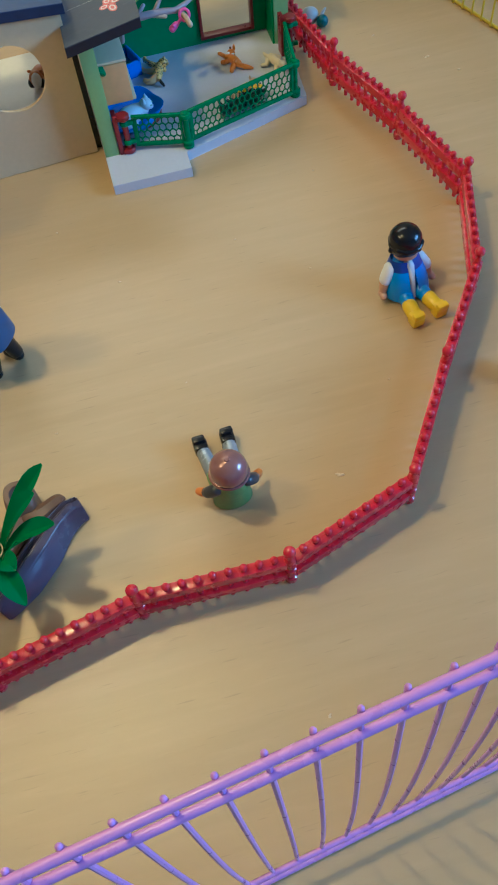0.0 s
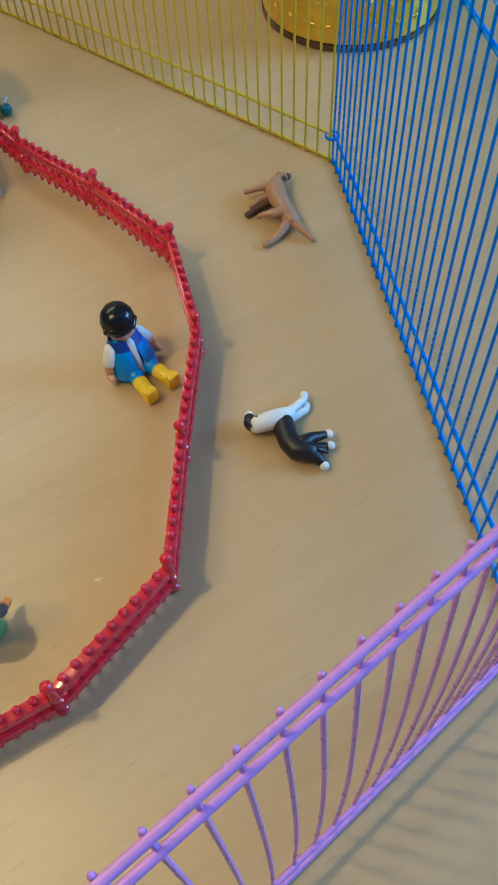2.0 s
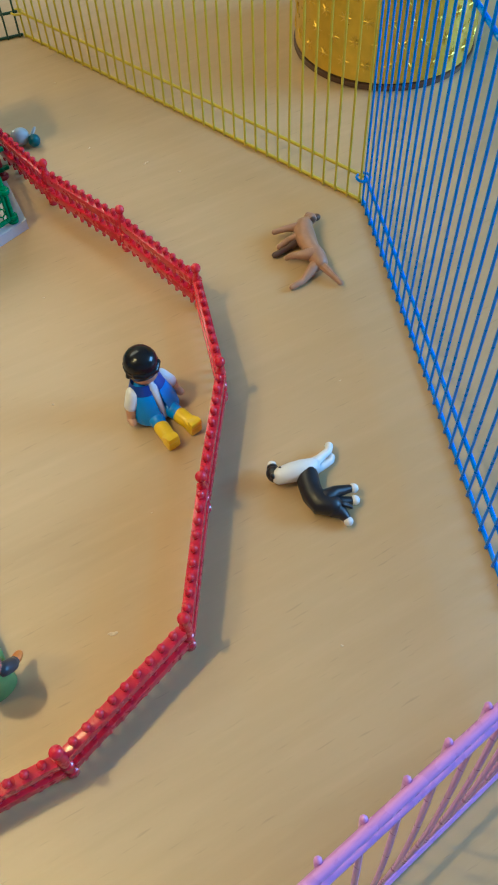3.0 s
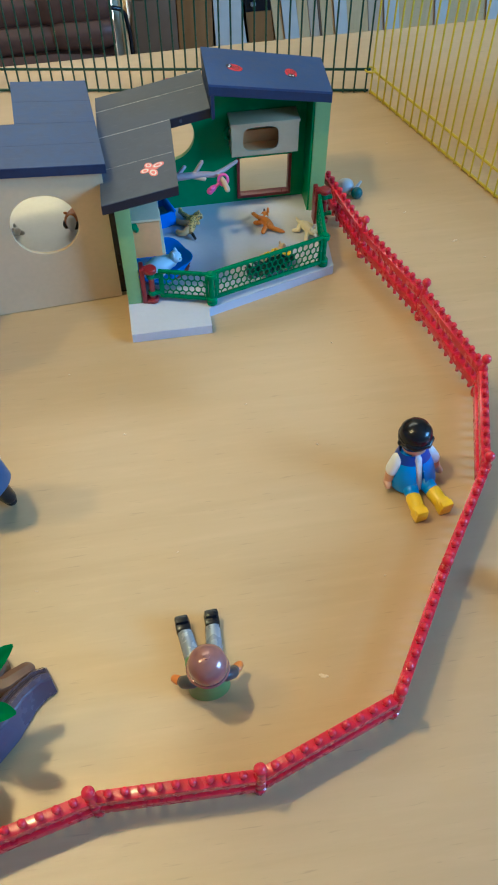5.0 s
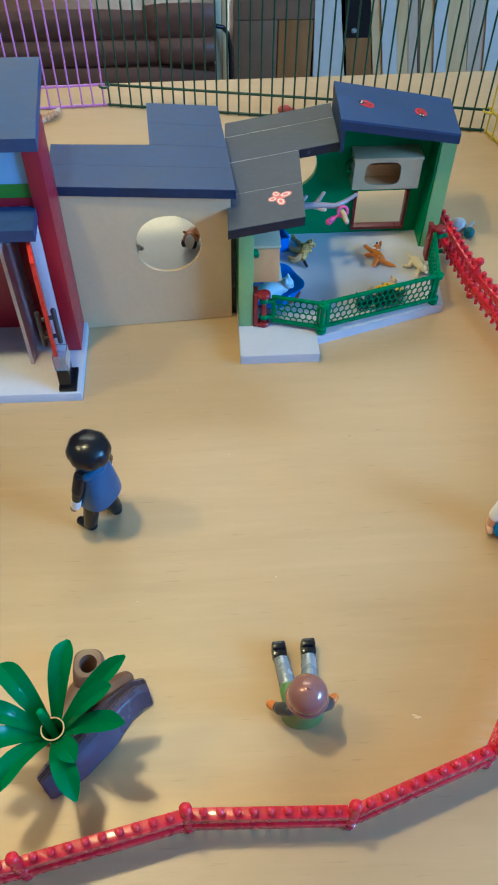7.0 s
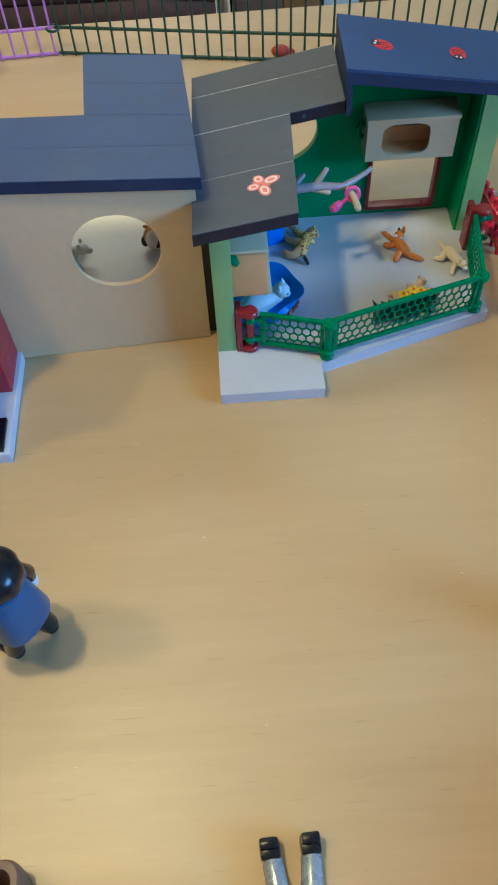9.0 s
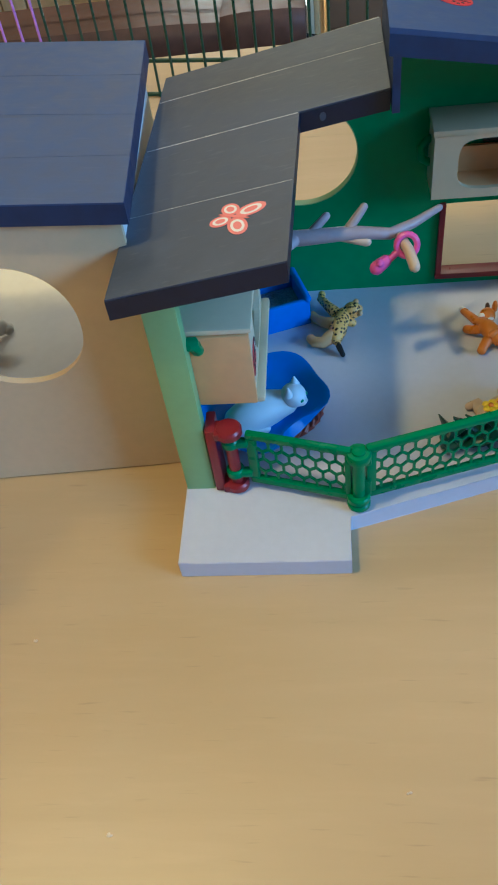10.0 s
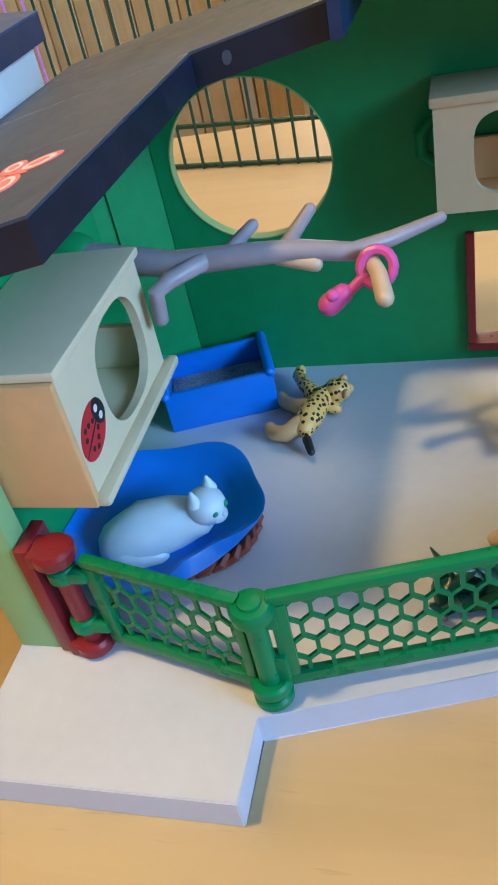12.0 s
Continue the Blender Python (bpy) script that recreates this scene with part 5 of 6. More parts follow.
# ---- toy animals: each one plain moulded mesh ----
def creature(name, label, category, at, turn, mats, spine, legs, head, tail, ears=(), flat=1.0, group="", extra=None, tip=None):
    """spine: points with radii; legs: lists of points, radii, material; head: centre, radii; tail likewise."""
    b_ = B()
    tube(b_, [p for p, r in spine], [r for p, r in spine], 0, 14, flat)
    for pts, radii, m_ in legs:
        tube(b_, pts, radii, m_, 10)
    for c, r, m_ in head:
        ball(b_, c, r, m_, 14)
    for pts, radii, m_ in tail:
        tube(b_, pts, radii, m_, 8)
    for c, r, m_ in ears:
        ball(b_, c, r, m_, 8)
    if extra:
        extra(b_)
    return solid(name, b_, mats, label, category, at, turn, group, "", True, tip)


DECK = 7.05
def scaled(k, items):
    """The same body parts, k times as large."""
    return [(tuple(c * k for c in p), r * k) for p, r in items]


def limbs(k, items):
    return [([tuple(c * k for c in p) for p in pts], [r * k for r in radii], m_) for pts, radii, m_ in items]


def lumps(k, items):
    return [(tuple(c * k for c in p), tuple(r_ * k for r_ in r), m_) for p, r, m_ in items]


# lying leopard cub: sprawled on its side, tail towards the gate
creature("toy_leopard", "spotted yellow toy leopard sprawled on the grey base", "toy animal", (47, 94, DECK), 0, ["leopard", "inkblack", "tan"],
         [((0, -6.0, 3.2), 2.3), ((0.8, -2.5, 3.8), 3.2), ((2.0, 2.0, 4.0), 2.9), ((3.2, 5.2, 4.4), 2.4)],
         [([(0.4, 6.0, 4.2), (-2.4, 10.4, 4.0), (-4.8, 15.4, 3.4), (-4.4, 17.4, 3.6)], [2.2, 1.7, 1.5, 1.4], 0), ([(-0.6, 0.8, 4.0), (-4.0, 3.0, 3.0), (-6.6, 5.4, 2.4), (-8.0, 8.0, 2.2)], [2.4, 1.9, 1.7, 1.5], 2),
          ([(-1.4, -5.0, 3.2), (-4.6, -7.0, 2.4), (-7.6, -6.2, 2.2), (-8.6, -4.6, 2.2)], [2.6, 2.1, 1.9, 1.7], 2), ([(3.4, 3.4, 3.0), (6.0, 3.0, 2.0)], [1.8, 1.5], 0)],
         [((6.2, 6.4, 4.8), (3.3, 3.2, 3.0), 0), ((8.4, 8.0, 4.0), (1.6, 1.5, 1.4), 2)],
         [([(0.4, -7.4, 3.0), (0.7, -8.8, 2.8)], [1.2, 1.0], 0), ([(0.9, -9.4, 2.6), (2.2, -12.6, 1.5)], [1.1, 0.9], 1)],
         [((7.6, 9.6, 6.0), (1.0, 1.1, 1.1), 2), ((8.8, 4.0, 5.4), (1.0, 1.1, 1.1), 2)])


# white cat in its bed
def cat_extra(b_):
    head, way, side = Vector((7.9, -0.93, 9.6)), Vector((0.80, -0.60, 0)), Vector((0.60, 0.80, 0))
    ball(b_, head, (4.1, 4.4, 3.7), 0, 18)
    ball(b_, head + way * 2.3 + Vector((0, 0, -1.5)), (2.3, 2.3, 1.8), 0, 14)
    ball(b_, head + way * 4.3 + Vector((0, 0, -0.9)), (0.6, 0.7, 0.5), 0, 8)
    for s_ in (-1, 1):
        ball(b_, head + way * 3.5 + side * s_ * 1.7 + Vector((0, 0, 0.3)), (0.75, 0.85, 0.6), 1, 10)
        bmesh.ops.create_cone(b_, cap_ends=True, segments=12, radius1=1.7, radius2=0.25, depth=3.2, matrix=Matrix.Translation(head + side * s_ * 2.6 - way * 0.4 + Vector((0, 0, 3.9))))


creature("toy_cat", "white toy cat with green eyes curled in the blue bed", "toy animal", (25.2, 53.0, DECK + 1.2), 16, ["cat", "catgreen"],
         scaled(1.16, [((-8.2, -1.9, 4.4), 5.0), ((-4.0, -0.8, 5.2), 5.7), ((0.8, 0, 5.2), 5.0), ((4.2, -0.3, 5.8), 3.9)]),
         limbs(1.16, [([(-8, -4.2, 3.4), (-3, -4.8, 2.4)], [3.4, 2.0], 0), ([(-10, 1, 2.6), (-6, 4.6, 2.2)], [1.8, 1.4], 0)]),
         lumps(1.16, [((5.6, -0.6, 6.6), (3.1, 3.1, 2.9), 0)]), [], (), 0.94, "", cat_extra)

# blue cat bed on a woven base
bed = thing("cat_bed", "blue plastic cat bed on red-brown woven base", "cat bed", (26, 58, DECK))
bm = B()
lathe(bm, (25.4, 57.0, 0), [(14.0, DECK), (15.8, DECK + 0.8), (16.0, DECK + 2.0), (14.6, DECK + 2.5)], 0, 28, 0.86)
for k in range(30):
    a_ = 2 * math.pi * k / 30
    tube(bm, [(25.4 + q * math.cos(a_ + o_), 57.0 + 0.86 * q * math.sin(a_ + o_), DECK + h_) for q, o_, h_ in ((15.7, -0.12, 1.0), (16.3, 0.0, 1.9), (15.6, 0.12, 2.9))], [0.75, 1.05, 0.75], 0, 6)
part("woven_base", bm, "basket", bed, "red-brown woven base")
bm = B()
seg = 60
rings = []
for r, z, wob in ((15.0, 2.6, 0), (18.4, 4.4, 0.3), (20.8, 7.6, 0.8), (21.2, 8.6, 0.9), (19.6, 8.2, 0.9), (16.6, 5.2, 0.4), (13.0, 3.9, 0.1), (3.0, 3.7, 0)):
    ring = []
    for k in range(seg):
        a_ = 2 * math.pi * k / seg
        notch = math.exp(-((((a_ - 5.5 + math.pi) % (2 * math.pi)) - math.pi) / 0.46) ** 4) * wob
        w = (1 + wob * 0.055 * math.cos(5 * a_ + 0.9)) * (1 - 0.34 * notch)
        dip = -2.6 * notch
        ring.append(bm.verts.new((max(3.3 + 0.03 * (22 - r), 22.6 + r * w * math.cos(a_)), 57.2 + r * (0.93 if math.sin(a_) > 0 else 1.12) * w * math.sin(a_), DECK + z + dip + wob * 0.6 * math.cos(5 * a_ + 0.4))))
    rings.append(ring)
for ra, rb in zip(rings, rings[1:]):
    for k in range(seg):
        bm.faces.new((ra[k], ra[(k + 1) % seg], rb[(k + 1) % seg], rb[k]))
bm.faces.new(rings[-1]), bm.faces.new(rings[0][::-1])
part("cushion", bm, "blue", bed, "blue dished cushion with scalloped rim")

# litter tray
tray = thing("litter_tray", "blue plastic litter tray with grey sand", "litter tray", (26, 103, DECK))
tr = Matrix.Translation((13.0, 91.4, 0)) @ Matrix.Rotation(radians(19), 4, "Z")
for name, q in (("long_wall", (0, 27, 0, 1.5, 0, 11)), ("long_wall", (0, 27, 17, 18.5, 0, 11)), ("end_wall", (0, 1.5, 1.6, 16.9, 0, 11)), ("end_wall", (25.5, 27, 1.6, 16.9, 0, 11)), ("bottom", (1.6, 25.4, 1.6, 16.9, 0, 2.0))):
    bm = B()
    box(bm, *q[:4], DECK + q[4], DECK + q[5], 0, 0.4, tr)
    part(name, bm, "blue", tray)
for px, pz in ((26.4, 11), (0.4, 10.5)):
    bm = B()
    tube(bm, [tuple(tr @ Vector((px, 0.6, DECK + pz))), tuple(tr @ Vector((px, 18, DECK + pz)))], 1.3, 0, 10)
    part("rim", bm, "blue", tray)
bm = B()
box(bm, 1.7, 25.3, 1.7, 16.8, DECK + 2.1, DECK + 5.0, 0, 0, tr)
part("sand", bm, "sand", tray, "grey sand")

# two kangaroo-like toys, a pale dog, a dark plant-like toy behind the gate
def quad(name, label, at, turn, mats, s=1.0, lying=True, tailm=0):
    w = lambda *p: tuple(v * s for v in p)
    return creature(name, label, "toy animal", at, turn, mats,
                    [(w(-6, 0, 5), 3.4 * s), (w(0, 0, 5.4), 3.2 * s), (w(5, 0, 6), 2.8 * s)],
                    [([w(4, 2, 5), w(6, 5, 3), w(7, 7, 1.6)], [1.9 * s, 1.5 * s, 1.3 * s], 0), ([w(4, -2, 5), w(6.5, -5, 3), w(8, -6, 1.6)], [1.9 * s, 1.5 * s, 1.3 * s], 0),
                     ([w(-6, 3, 4.4), w(-4, 6.5, 3), w(-6, 8, 1.6)], [2.4 * s, 1.8 * s, 1.4 * s], 0), ([w(-6, -3, 4.4), w(-4, -6, 3), w(-7, -8, 1.6)], [2.4 * s, 1.8 * s, 1.4 * s], 0)],
                    [(w(8.6, 0, 7.6), (2.9 * s, 2.6 * s, 2.5 * s), 0), (w(11.4, 0, 6.8), (1.7 * s, 1.5 * s, 1.3 * s), 1)],
                    [([w(-9, 0, 4.6), w(-14, 0.5, 2.6), w(-19, 2, 1.5)], [1.9 * s, 1.4 * s, 0.8 * s], tailm)],
                    [(w(8, 1.9, 10.2), (0.8 * s, 0.8 * s, 1.7 * s), 0), (w(8, -1.9, 10.2), (0.8 * s, 0.8 * s, 1.7 * s), 0)])


creature("toy_fox", "orange toy fox lying on its back on the grey base", "toy animal", (98, 88, DECK), 0, ["orange", "white", "dogdark"],
         scaled(0.84, [((3.4, -5.6, 4.2), 2.9), ((1.4, -3.0, 5.2), 3.6), ((-0.4, 0.4, 5.6), 3.4), ((-1.6, 3.4, 5.2), 2.7)]),
         limbs(0.84, [([(-2.6, 2.6, 5.4), (-5.2, 7.4, 4.8), (-7.8, 12.4, 4.2)], [2.0, 1.7, 1.5], 0), ([(-7.9, 12.8, 4.3), (-8.2, 13.4, 4.2)], [1.5, 1.3], 1), ([(-2.4, 0.6, 4.4), (-5.4, 2.0, 2.8), (-7.4, 3.2, 2.2)], [2.1, 1.9, 1.8], 0),
          ([(-1.6, 1.4, 7.0), (-4.4, 3.0, 6.6)], [1.6, 1.4], 0), ([(0.2, -4.6, 4.0), (-2.0, -7.4, 2.8), (-3.2, -9.6, 2.2)], [2.4, 2.0, 1.9], 0), ([(2.6, -4.0, 6.8), (0.6, -5.8, 6.8)], [1.8, 1.4], 0)]),
         lumps(0.84, [((0.8, 6.8, 5.8), (3.3, 3.4, 3.3), 0), ((-1.8, 5.2, 7.2), (1.5, 1.2, 1.2), 1), ((1.2, 1.8, 8.4), (1.3, 0.8, 0.6), 1)]),
         limbs(0.84, [([(4.4, -7.6, 3.8), (8.2, -9.4, 2.8), (11.6, -10.6, 2.0), (13.4, -11.2, 1.6)], [1.9, 1.9, 1.5, 0.8], 0)]),
         lumps(0.84, [((3.8, 8.8, 8.6), (1.2, 1.6, 3.0), 0), ((1.2, 10.4, 7.2), (1.0, 1.6, 2.2), 2)]))
quad("toy_dog", "cream toy puppy standing beside the side gate", (124.5, 75.5, DECK), 290, ["ivory", "white"], 0.86)

quad("toy_cub", "cream and white toy cub lying behind the long gate", (97, 52, DECK), 35, ["peg", "white"], 0.95)

dark = thing("toy_bush", "dark green toy plant with small yellow flowers behind the gate", "toy plant", (95, 40, DECK))
bm = B()
random.seed(11)
for k in range(70):
    a_, e_, l_ = random.uniform(0, 6.283), random.uniform(0.1, 1.2), random.uniform(6, 11)
    o = Vector((91 + random.uniform(-13, 15), 42 + random.uniform(-3.0, 4), DECK + 1.4))
    o.y += (o.x - 91) * 0.24
    tip_ = o + Vector((math.cos(a_) * math.cos(e_), math.sin(a_) * math.cos(e_) * 0.4, math.sin(e_))) * l_
    tube(bm, [o, (o + tip_) / 2 + Vector((0, 0, 0.8)), tip_], [1.1, 1.9, 0.5], 0, 6, 0.4)
part("leaves", bm, "darkgreen", dark, "dark green narrow leaves")
for fx, fy, fz in ((92, 45, 14), (97, 46.5, 15), (101, 47, 13.5), (105, 47, 12), (95, 48, 11.5)):
    bm = B()
    for j in range(5):
        ball(bm, (fx + 1.6 * math.cos(j * 1.257), fy + 1.6 * math.sin(j * 1.257), DECK + fz - 2), (1.2, 1.2, 0.7), 0, 8)
    ball(bm, (fx, fy, DECK + fz - 1.6), (0.9, 0.9, 0.8), 1, 8)
    tube(bm, [(fx, fy, DECK + fz - 2.2), (fx - 0.5, fy - 2.5, DECK + 1)], 0.4, 2, 6)
    part("flower", bm, ["yellow", "orange", "darkgreen"], dark, "small yellow flower")

# animals in the yard: both lie on their sides
creature("toy_dog", "tan-brown toy hound lying on its side on the table", "toy animal", (268, -70, 0), 0, ["doghide", "dogdark"],
         [((12, 18.2, 6.2), 3.4), ((8.4, 16.6, 6.6), 5.0), ((4.6, 12, 6.8), 6.2), ((2.4, 5, 6.4), 6.0), ((0.6, -3, 6.0), 4.9), ((-0.2, -9, 6.2), 5.4), ((-0.8, -14.5, 5.6), 4.6)],
         [([(3, 15.5, 8.2), (-4, 18.6, 7.6), (-10.5, 20.6, 6.6)], [3.0, 1.9, 1.6], 0), ([(1.5, 10, 6.4), (-6, 12.5, 4.2), (-12.5, 11.5, 3.0)], [3.0, 2.0, 1.7], 0), ([(1, 9.0, 4.0), (-8, 8.6, 2.4), (-18, 7.6, 2.2)], [3.0, 2.0, 1.8], 1),
          ([(-2, -8, 7.6), (-8.5, -5.2, 7.4), (-13, -1.4, 6.0), (-14.6, -0.4, 4.6)], [4.0, 2.6, 1.8, 1.6], 0), ([(-2, -13.5, 4.6), (-10, -17.0, 3.2), (-16, -19.6, 2.4), (-23.5, -20.4, 2.4)], [4.2, 2.7, 2.0, 1.7], 0)],
         [((14.2, 19.2, 6.6), (4.0, 3.8, 3.6), 0), ((18.0, 18.8, 6.2), (2.9, 2.4, 2.2), 1)],
         [([(-0.8, -18, 5.2), (0.4, -24, 4.0), (1.8, -32, 2.4)], [2.8, 2.1, 1.6], 0)],
         [((13.4, 15.8, 8.6), (2.4, 1.3, 2.4), 1), ((14.2, 22.6, 7.0), (2.2, 1.1, 2.2), 0)])


def piebald(b_):
    # white neck, shoulders and fore legs over the black trunk
    tube(b_, [(-9.5, 11.8, 6.2), (-4.0, 10.2, 7.0), (1.4, 8.6, 7.2), (6.0, 8.4, 6.4)], [4.3, 4.9, 5.1, 4.2], 1, 16)
    tube(b_, [(5.4, 9.0, 6.6), (12, 10.6, 5.6), (18.6, 12.4, 5.2), (20.4, 14.8, 4.8)], [3.2, 2.2, 1.9, 2.1], 1, 12)
    tube(b_, [(5.6, 7.4, 4.0), (12, 7.6, 3.0), (17.4, 8.4, 2.6), (18.6, 10.0, 2.6)], [2.9, 2.1, 1.9, 2.0], 1, 12)
    ball(b_, (-9.4, 19.4, 5.2), (2.4, 2.4, 2.2), 1, 12)
    for x_, y_, z_ in ((16.8, -11.6, 5.4), (14.6, -16.4, 3.2), (5.6, -24.0, 3.0)):
        ball(b_, (x_, y_, z_), (2.3, 2.5, 2.2), 1, 12)


creature("toy_pony", "black and white toy pony lying on its side on the table", "toy animal", (180, -209, 0), 0, ["inkblack", "white"],
         [((1.8, 5.4, 6.4), 5.3), ((-0.4, 0.2, 6.2), 5.4), ((-1.8, -5.0, 6.0), 5.4), ((-1.0, -10.6, 6.2), 6.0), ((2.6, -14.4, 6.0), 5.2)],
         [([(2.4, -10.4, 7.4), (8, -9.6, 7.0), (15.4, -11.2, 5.6)], [4.4, 2.9, 1.9], 0), ([(4.0, -13.2, 4.0), (9, -14.2, 3.4), (13.6, -16.0, 3.0)], [4.0, 2.7, 1.9], 0), ([(3.0, -16.4, 5.0), (5.2, -19.6, 4.0), (5.6, -22.6, 3.2)], [4.2, 3.0, 2.2], 0)],
         [((-11.2, 14.2, 5.8), (3.8, 4.4, 3.7), 0), ((-10.2, 17.4, 5.4), (2.9, 2.9, 2.7), 0)],
         [([(6.8, -16.8, 7.2), (9.4, -18.2, 5.6), (10.6, -19.0, 4.0)], [1.5, 1.2, 0.9], 0)], [((-13.4, 12.2, 8.4), (1.1, 1.5, 1.8), 0), ((-8.2, 13.4, 8.8), (1.1, 1.5, 1.8), 0)], 0.95, "", piebald)

# animals in the cream room, seen through the oval hole
quad("toy_goat", "white toy goat standing in the cream room", (-73.5, 78, 24.1), -8, ["white", "paleface"], 1.15)


def pig_extra(b_):
    ball(b_, (6.6, 1.0, 8.2), (3.6, 3.2, 5.2), 1, 14)
    for s_ in (-1, 1):
        ball(b_, (5.2, s_ * 3.2, 5.8), (3.0, 2.2, 3.2), 2, 12)


creature("toy_guinea_pig", "brown, black and white toy guinea pig in the cream room", "toy animal", (-28.0, 87, 24.1), 252, ["orange_brown", "white", "inkblack"],
         [((-6, 0, 5.6), 4.6), ((-1, 0, 6.2), 5.2)], [], [((3.8, 0, 7.6), (4.6, 4.6, 5.4), 0)], [], [((1.6, 3.9, 11.4), (0.9, 1.5, 1.0), 0), ((1.6, -3.9, 11.4), (0.9, 1.5, 1.0), 0)], 1.0, "", pig_extra)

# small things behind the houses
bm = B()
ball(bm, (0, 0, 6), (6.5, 5.5, 6.0), 0)
ball(bm, (7, -7, 4.6), (4.2, 3.8, 4.4), 1)
ball(bm, (-8, 6, 4), (3.2, 3.0, 4.0), 2)
tube(bm, [(7, -4, 7), (10.5, -2, 10)], [1.2, 0.9], 0, 8)
solid("toy_figurine", bm, ["paleface", "teal", "red_toy"], "small grey and teal toy on the table behind the fence", "toy animal", (163, 124, 0))
bm = B()
tube(bm, [(-16, -6, 3), (-8, -2, 3.2), (0, 4, 4), (5, 8, 6)], [3.4, 3.2, 2.8, 2.2], 0, 10)
for k in range(5):
    t_ = -14 + 4 * k
    tube(bm, [(t_, -5 + 2.4 * k, 3.2 + 0.3 * k), (t_ + 0.9, -4.5 + 2.4 * k, 3.25 + 0.3 * k)], [3.7 - 0.18 * k] * 2, 1, 10)
solid("toy_ringtail", bm, ["peg", "stripetail"], "banded tan toy tail on the table behind the cream room", "toy animal", (-142, 284, 0))
bm = B()
ball(bm, (0, 0, 4), (6, 4.5, 4))
ball(bm, (7, -1, 3), (3, 2.6, 2.8))
solid("toy_figurine", bm, ["red_toy"], "small dull red toy beside the green wire panel", "toy animal", (52, 288, 0))

# ---- plant on a hollow log ----
log = thing("toy_log", "brown-violet plastic log with hollow stump", "toy log", (-80, -222, 0))
bm = B()
stations = [((-98, -247), 5.5, 6.5, 8.5), ((-95.5, -245), 6.5, 7.5, 10), ((-86, -236.5), 8.5, 9.5, 13), ((-75, -225), 9, 9.5, 14), ((-66, -214.5), 8.5, 7.5, 12.5), ((-59, -208.5), 7.5, 7.0, 12), ((-53.5, -206.5), 6.2, 6.8, 10.5)]
rings = []
for i_, ((px, py), wl, wr, h) in enumerate(stations):
    (ax, ay), (cx, cy) = stations[max(0, i_ - 1)][0], stations[min(len(stations) - 1, i_ + 1)][0]
    d_ = Vector((cx - ax, cy - ay)).normalized()
    n_ = Vector((d_.y, -d_.x))
    rings.append([bm.verts.new((px + n_.x * o, py + n_.y * o, z_)) for o, z_ in ((-wl, 0), (-wl * 0.86, h * 0.55), (-wl * 0.45, h * 0.86), (-wl * 0.3, h * 0.74), (0.0, h), (wr * 0.45, h * 0.92), (wr * 0.85, h * 0.5), (wr, 0))])
for ra, rb in zip(rings, rings[1:]):
    for k in range(8):
        bm.faces.new((ra[k], ra[(k + 1) % 8], rb[(k + 1) % 8], rb[k]))
bm.faces.new(rings[0]), bm.faces.new(rings[-1][::-1])
bmesh.ops.bevel(bm, geom=bm.edges[:], offset=0.6, segments=2, affect="EDGES")
part("trunk", bm, "rock", log, "brown-violet ridged trunk")
bm = B()
seg = 28
rings = []
for r, z, pw in ((8.6, 0, 3.6), (8.2, 6, 3.6), (7.8, 12, 3.4), (7.4, 14.4, 3.0), (6.6, 15.2, 2.6), (4.4, 15.0, 2), (4.0, 12, 2), (3.9, 1.0, 2)):
    rings.append([bm.verts.new((-80 + u, -197.5 + v - (15 - z) * 0.28, z)) for u, v in oval(0, 0, r * 0.92, r, seg, pw)])
for ra, rb in zip(rings, rings[1:]):
    for k in range(seg):
        bm.faces.new((ra[k], ra[(k + 1) % seg], rb[(k + 1) % seg], rb[k]))
bm.faces.new(rings[-1]), bm.faces.new(rings[0][::-1])
part("stump", bm, "bark", log, "brown hollow stump")
bm = B()
tube(bm, [(-83, -206, 4), (-88, -215, 5), (-95, -226, 5)], [7, 6.5, 5], 0, 10, 0.8)
tube(bm, [(-77, -207, 5), (-71, -207, 7), (-64, -202.5, 6)], [6.5, 5.0, 4.2], 0, 8, 0.9)
bmesh.ops.bisect_plane(bm, geom=bm.verts[:] + bm.edges[:] + bm.faces[:], plane_co=(0, 0, 0.05), plane_no=(0, 0, -1), clear_outer=True)
part("root", bm, "bark", log, "brown root ridges")

plant = thing("toy_plant", "green plastic toy plant with long arching leaves", "toy plant", (-90, -232, 11))
bm = B()
lathe(bm, (-90, -232, 11), [(3.0, 0), (3.4, 6), (4.2, 16), (4.9, 20), (4.4, 20.2), (3.7, 16), (2.9, 6.5), (0.5, 6.0)], 0, 20)
part("cup", bm, "leaf", plant, "green leaf cup")
bm = B()
tube(bm, [(-90 + 4.7 * math.cos(a_), -232 + 4.7 * math.sin(a_), 31.2) for a_ in (k * 2 * math.pi / 20 for k in range(21))], 0.32, 0, 6)
part("cup_rim", bm, "ivory", plant, "pale cup rim")


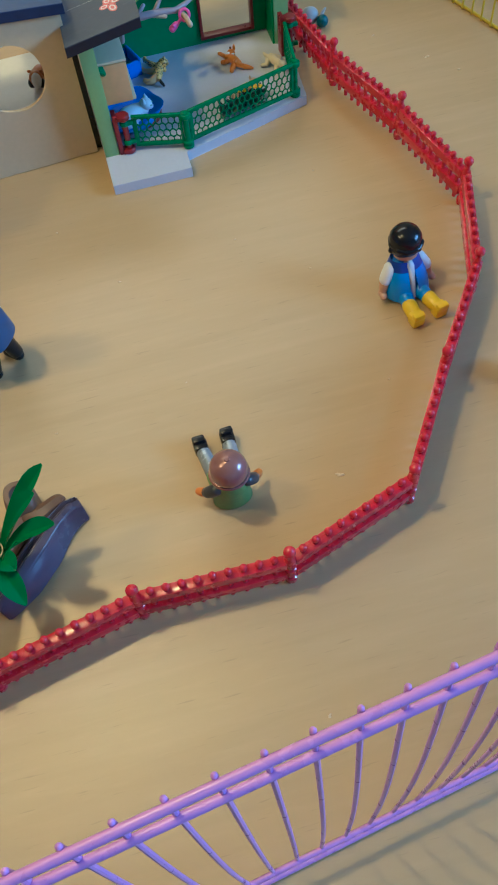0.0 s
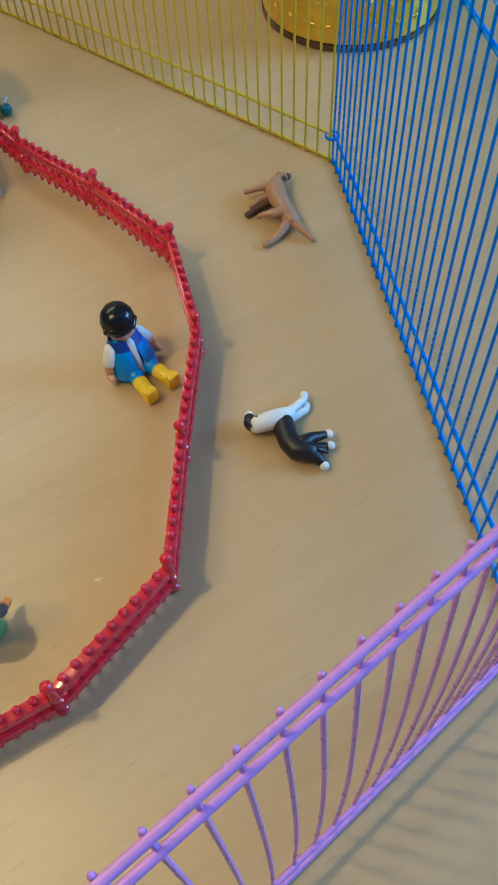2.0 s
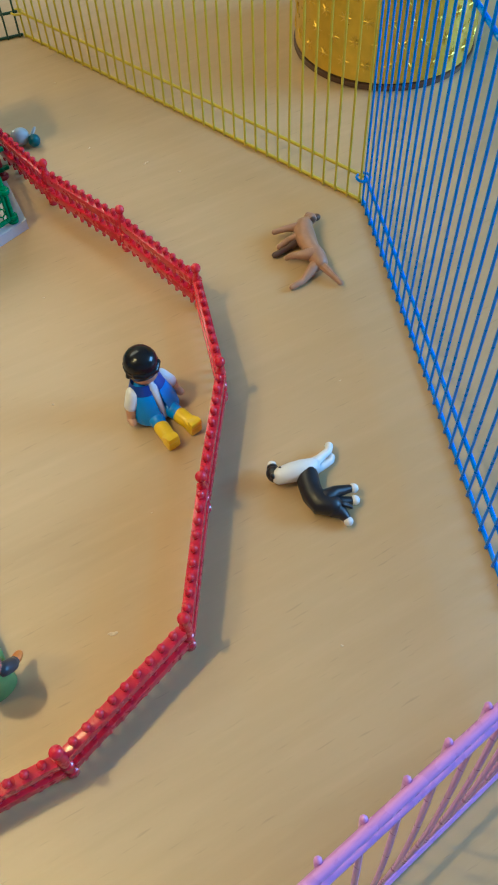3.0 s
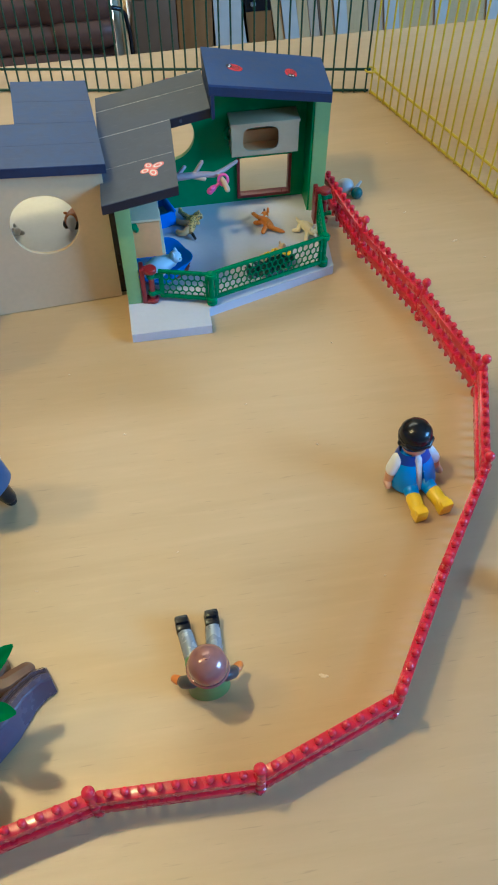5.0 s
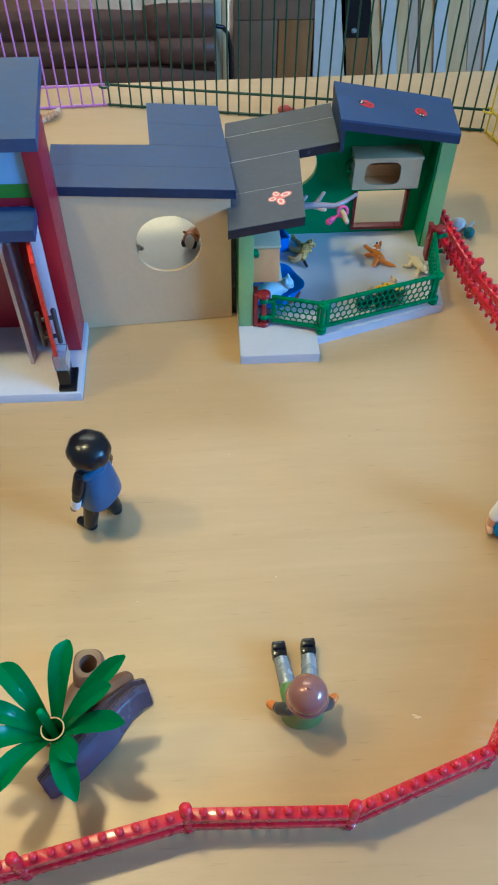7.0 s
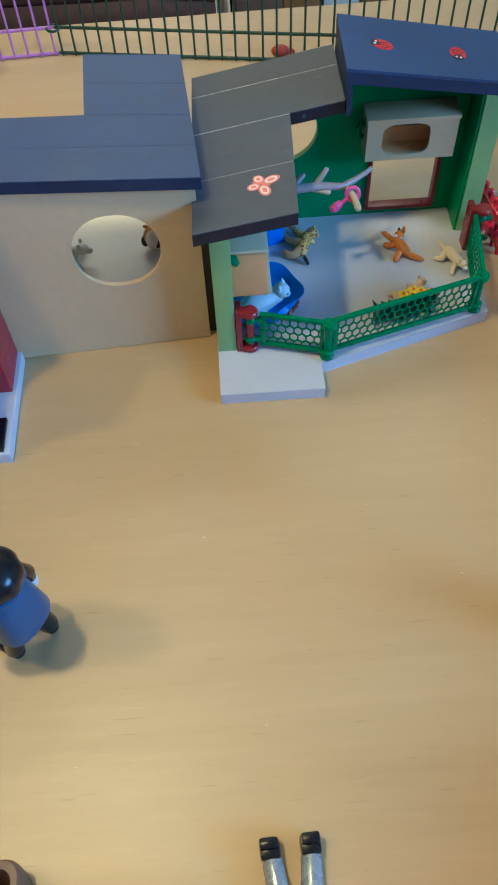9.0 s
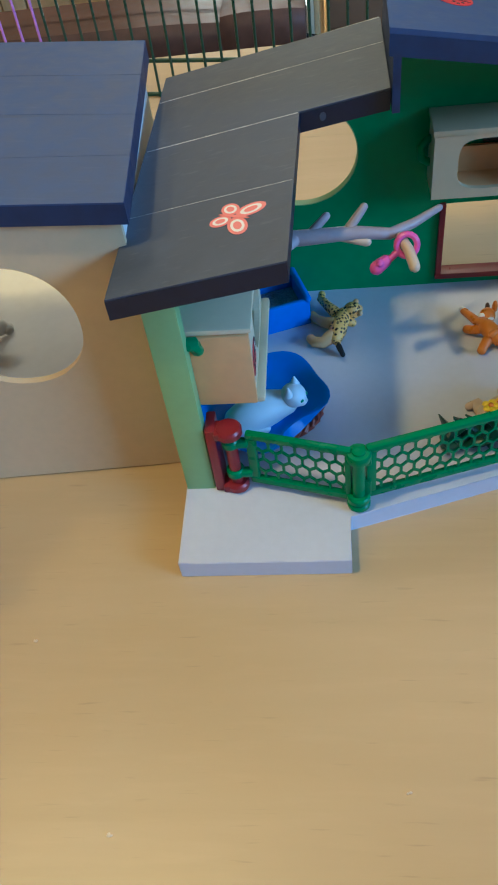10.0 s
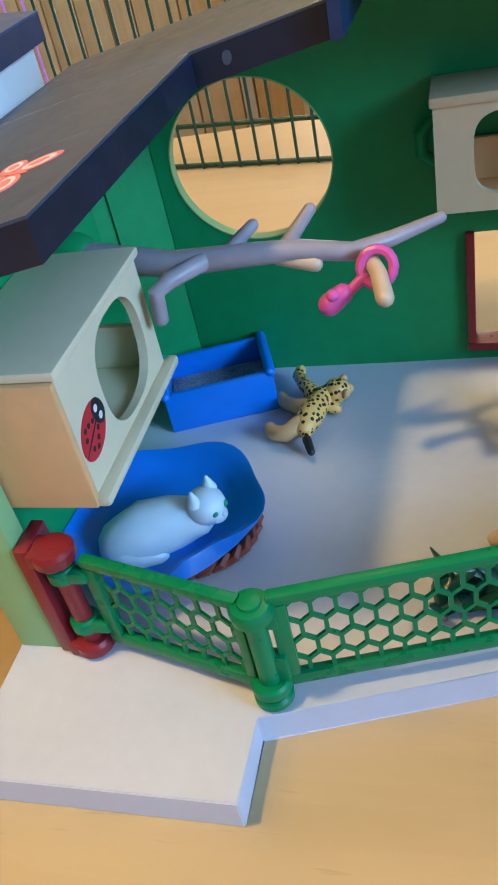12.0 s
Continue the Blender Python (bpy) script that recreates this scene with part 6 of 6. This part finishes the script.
def leaf(tx, ty, tz, width, bow):
    b_ = B()
    n_ = 12
    rows_ = []
    o = Vector((-90, -232, 27))
    tip_ = Vector((tx, ty, tz))
    flat_ = Vector((tx + 90, ty + 232, 0)).normalized()
    side_ = Vector((-flat_.y, flat_.x, 0))
    o = o + flat_ * 3.6
    for i in range(n_ + 1):
        t_ = i / n_
        p_ = o.lerp(tip_, t_) + Vector((0, 0, bow * math.sin(t_ * math.pi)))
        w_ = width * (0.42 + 0.58 * math.sin(min(1.0, t_ / 0.62) * math.pi / 2)) * (1 - max(0.0, (t_ - 0.68) / 0.32) ** 2.2 * 0.86)
        rows_.append([b_.verts.new(p_ + side_ * w_ * q + Vector((0, 0, 0.62 * w_ * abs(q) ** 1.25))) for q in (-1, -0.55, -0.12, 0, 0.12, 0.55, 1)])
    for ra, rb in zip(rows_, rows_[1:]):
        for k in range(6):
            b_.faces.new((ra[k], rb[k], rb[k + 1], ra[k + 1]))
    bmesh.ops.solidify(b_, geom=b_.faces[:], thickness=0.9)
    bmesh.ops.recalc_face_normals(b_, faces=b_.faces[:])
    part("leaf", b_, "leaf", plant)


for tx, ty, tz, width, bow in ((-82.3, -202.5, 52, 4.8, 7), (-57.4, -214.4, 60, 4.3, 3), (-62.8, -225.5, 58, 4.5, 5), (-57.6, -239, 53, 4.5, 5), (-77.4, -250, 44, 4.5, 5), (-77.2, -262.4, 36, 4.8, 8), (-108, -260, 42, 4.8, 8), (-117, -244, 45, 4.6, 7), (-118, -229, 48, 4.6, 7), (-110, -211, 50, 5.0, 8)):
    leaf(tx, ty, tz, width, bow)
bm = B()
tube(bm, [(-90.5, -231.5, 20), (-92.5, -229.5, 35), (-93.5, -228.5, 41)], [2.3, 2.1, 1.7], 0, 12)
part("stem", bm, "leaf", plant)

# ---- gold tin beyond the yellow panel ----
tin = thing("gold_tin", "round embossed gold tin standing beyond the pen", "tin", (442, 96, 0))
bm = B()
lathe(bm, (442, 96, 0), [(64, 4.5), (66, 5.5), (66, 120), (64, 122)], 0, 64)
part("body", bm, "gold", tin)
bm = B()
lathe(bm, (442, 96, 0), [(65, 0), (67, 0.6), (67, 4.2), (65.5, 4.4)], 0, 64)
part("foot_ring", bm, "dogdark", tin, "dark brown foot ring")
star = B()
ring_ = [(r_ * math.cos(k * math.pi / 8), r_ * math.sin(k * math.pi / 8)) for k, r_ in zip(range(16), (5.4, 1.7) * 8)]
top_ = star.verts.new((0.9, 0, 0))
low_ = [star.verts.new((0.0, u_, v_)) for u_, v_ in ring_]
for k in range(16):
    star.faces.new((low_[k], low_[(k + 1) % 16], top_))
petal = mesh_of("embossed_star", star, "gold")
for row in range(5):
    for k in range(26):
        a_ = 2 * math.pi * (k + 0.5 * (row % 2)) / 26
        ob = new("embossed_star", petal)
        ob.parent = tin
        ob.matrix_parent_inverse = Matrix.Translation(-tin.location)
        ob.matrix_basis = Matrix.Translation(Vector((442 + 66.1 * math.cos(a_), 96 + 66.1 * math.sin(a_), 18 + 15 * row)) * K) @ Matrix.Rotation(a_, 4, "Z")

# ---- crumbs and scratches on the table ----
random.seed(21)
crumb_spots = [(69, -225, 1.6), (-10, -70, 0.7), (60, -60, 0.6), (95, -95, 0.6), (-40, -20, 0.6), (120, -20, 0.5), (225, 60, 1.2), (240, 40, 0.9), (200, 95, 0.8), (10, -150, 0.5), (-60, -160, 0.5), (110, -180, 0.5), (230, -160, 0.6), (150, -280, 0.6), (30, -330, 0.9), (210, 180, 0.8)]
for cx, cy, r in crumb_spots:
    bm = B()
    for j in range(3):
        ball(bm, (random.uniform(-1, 1) * r, random.uniform(-0.5, 0.5) * r, 0.3), (r * random.uniform(0.6, 1.1), r * 0.45, 0.3), 0, 6)
    solid("crumb", bm, ["crumb"], "pale wood shaving crumb on the table", "crumb", (cx, cy, 0), random.uniform(-30, 30), "crumbs on the table")
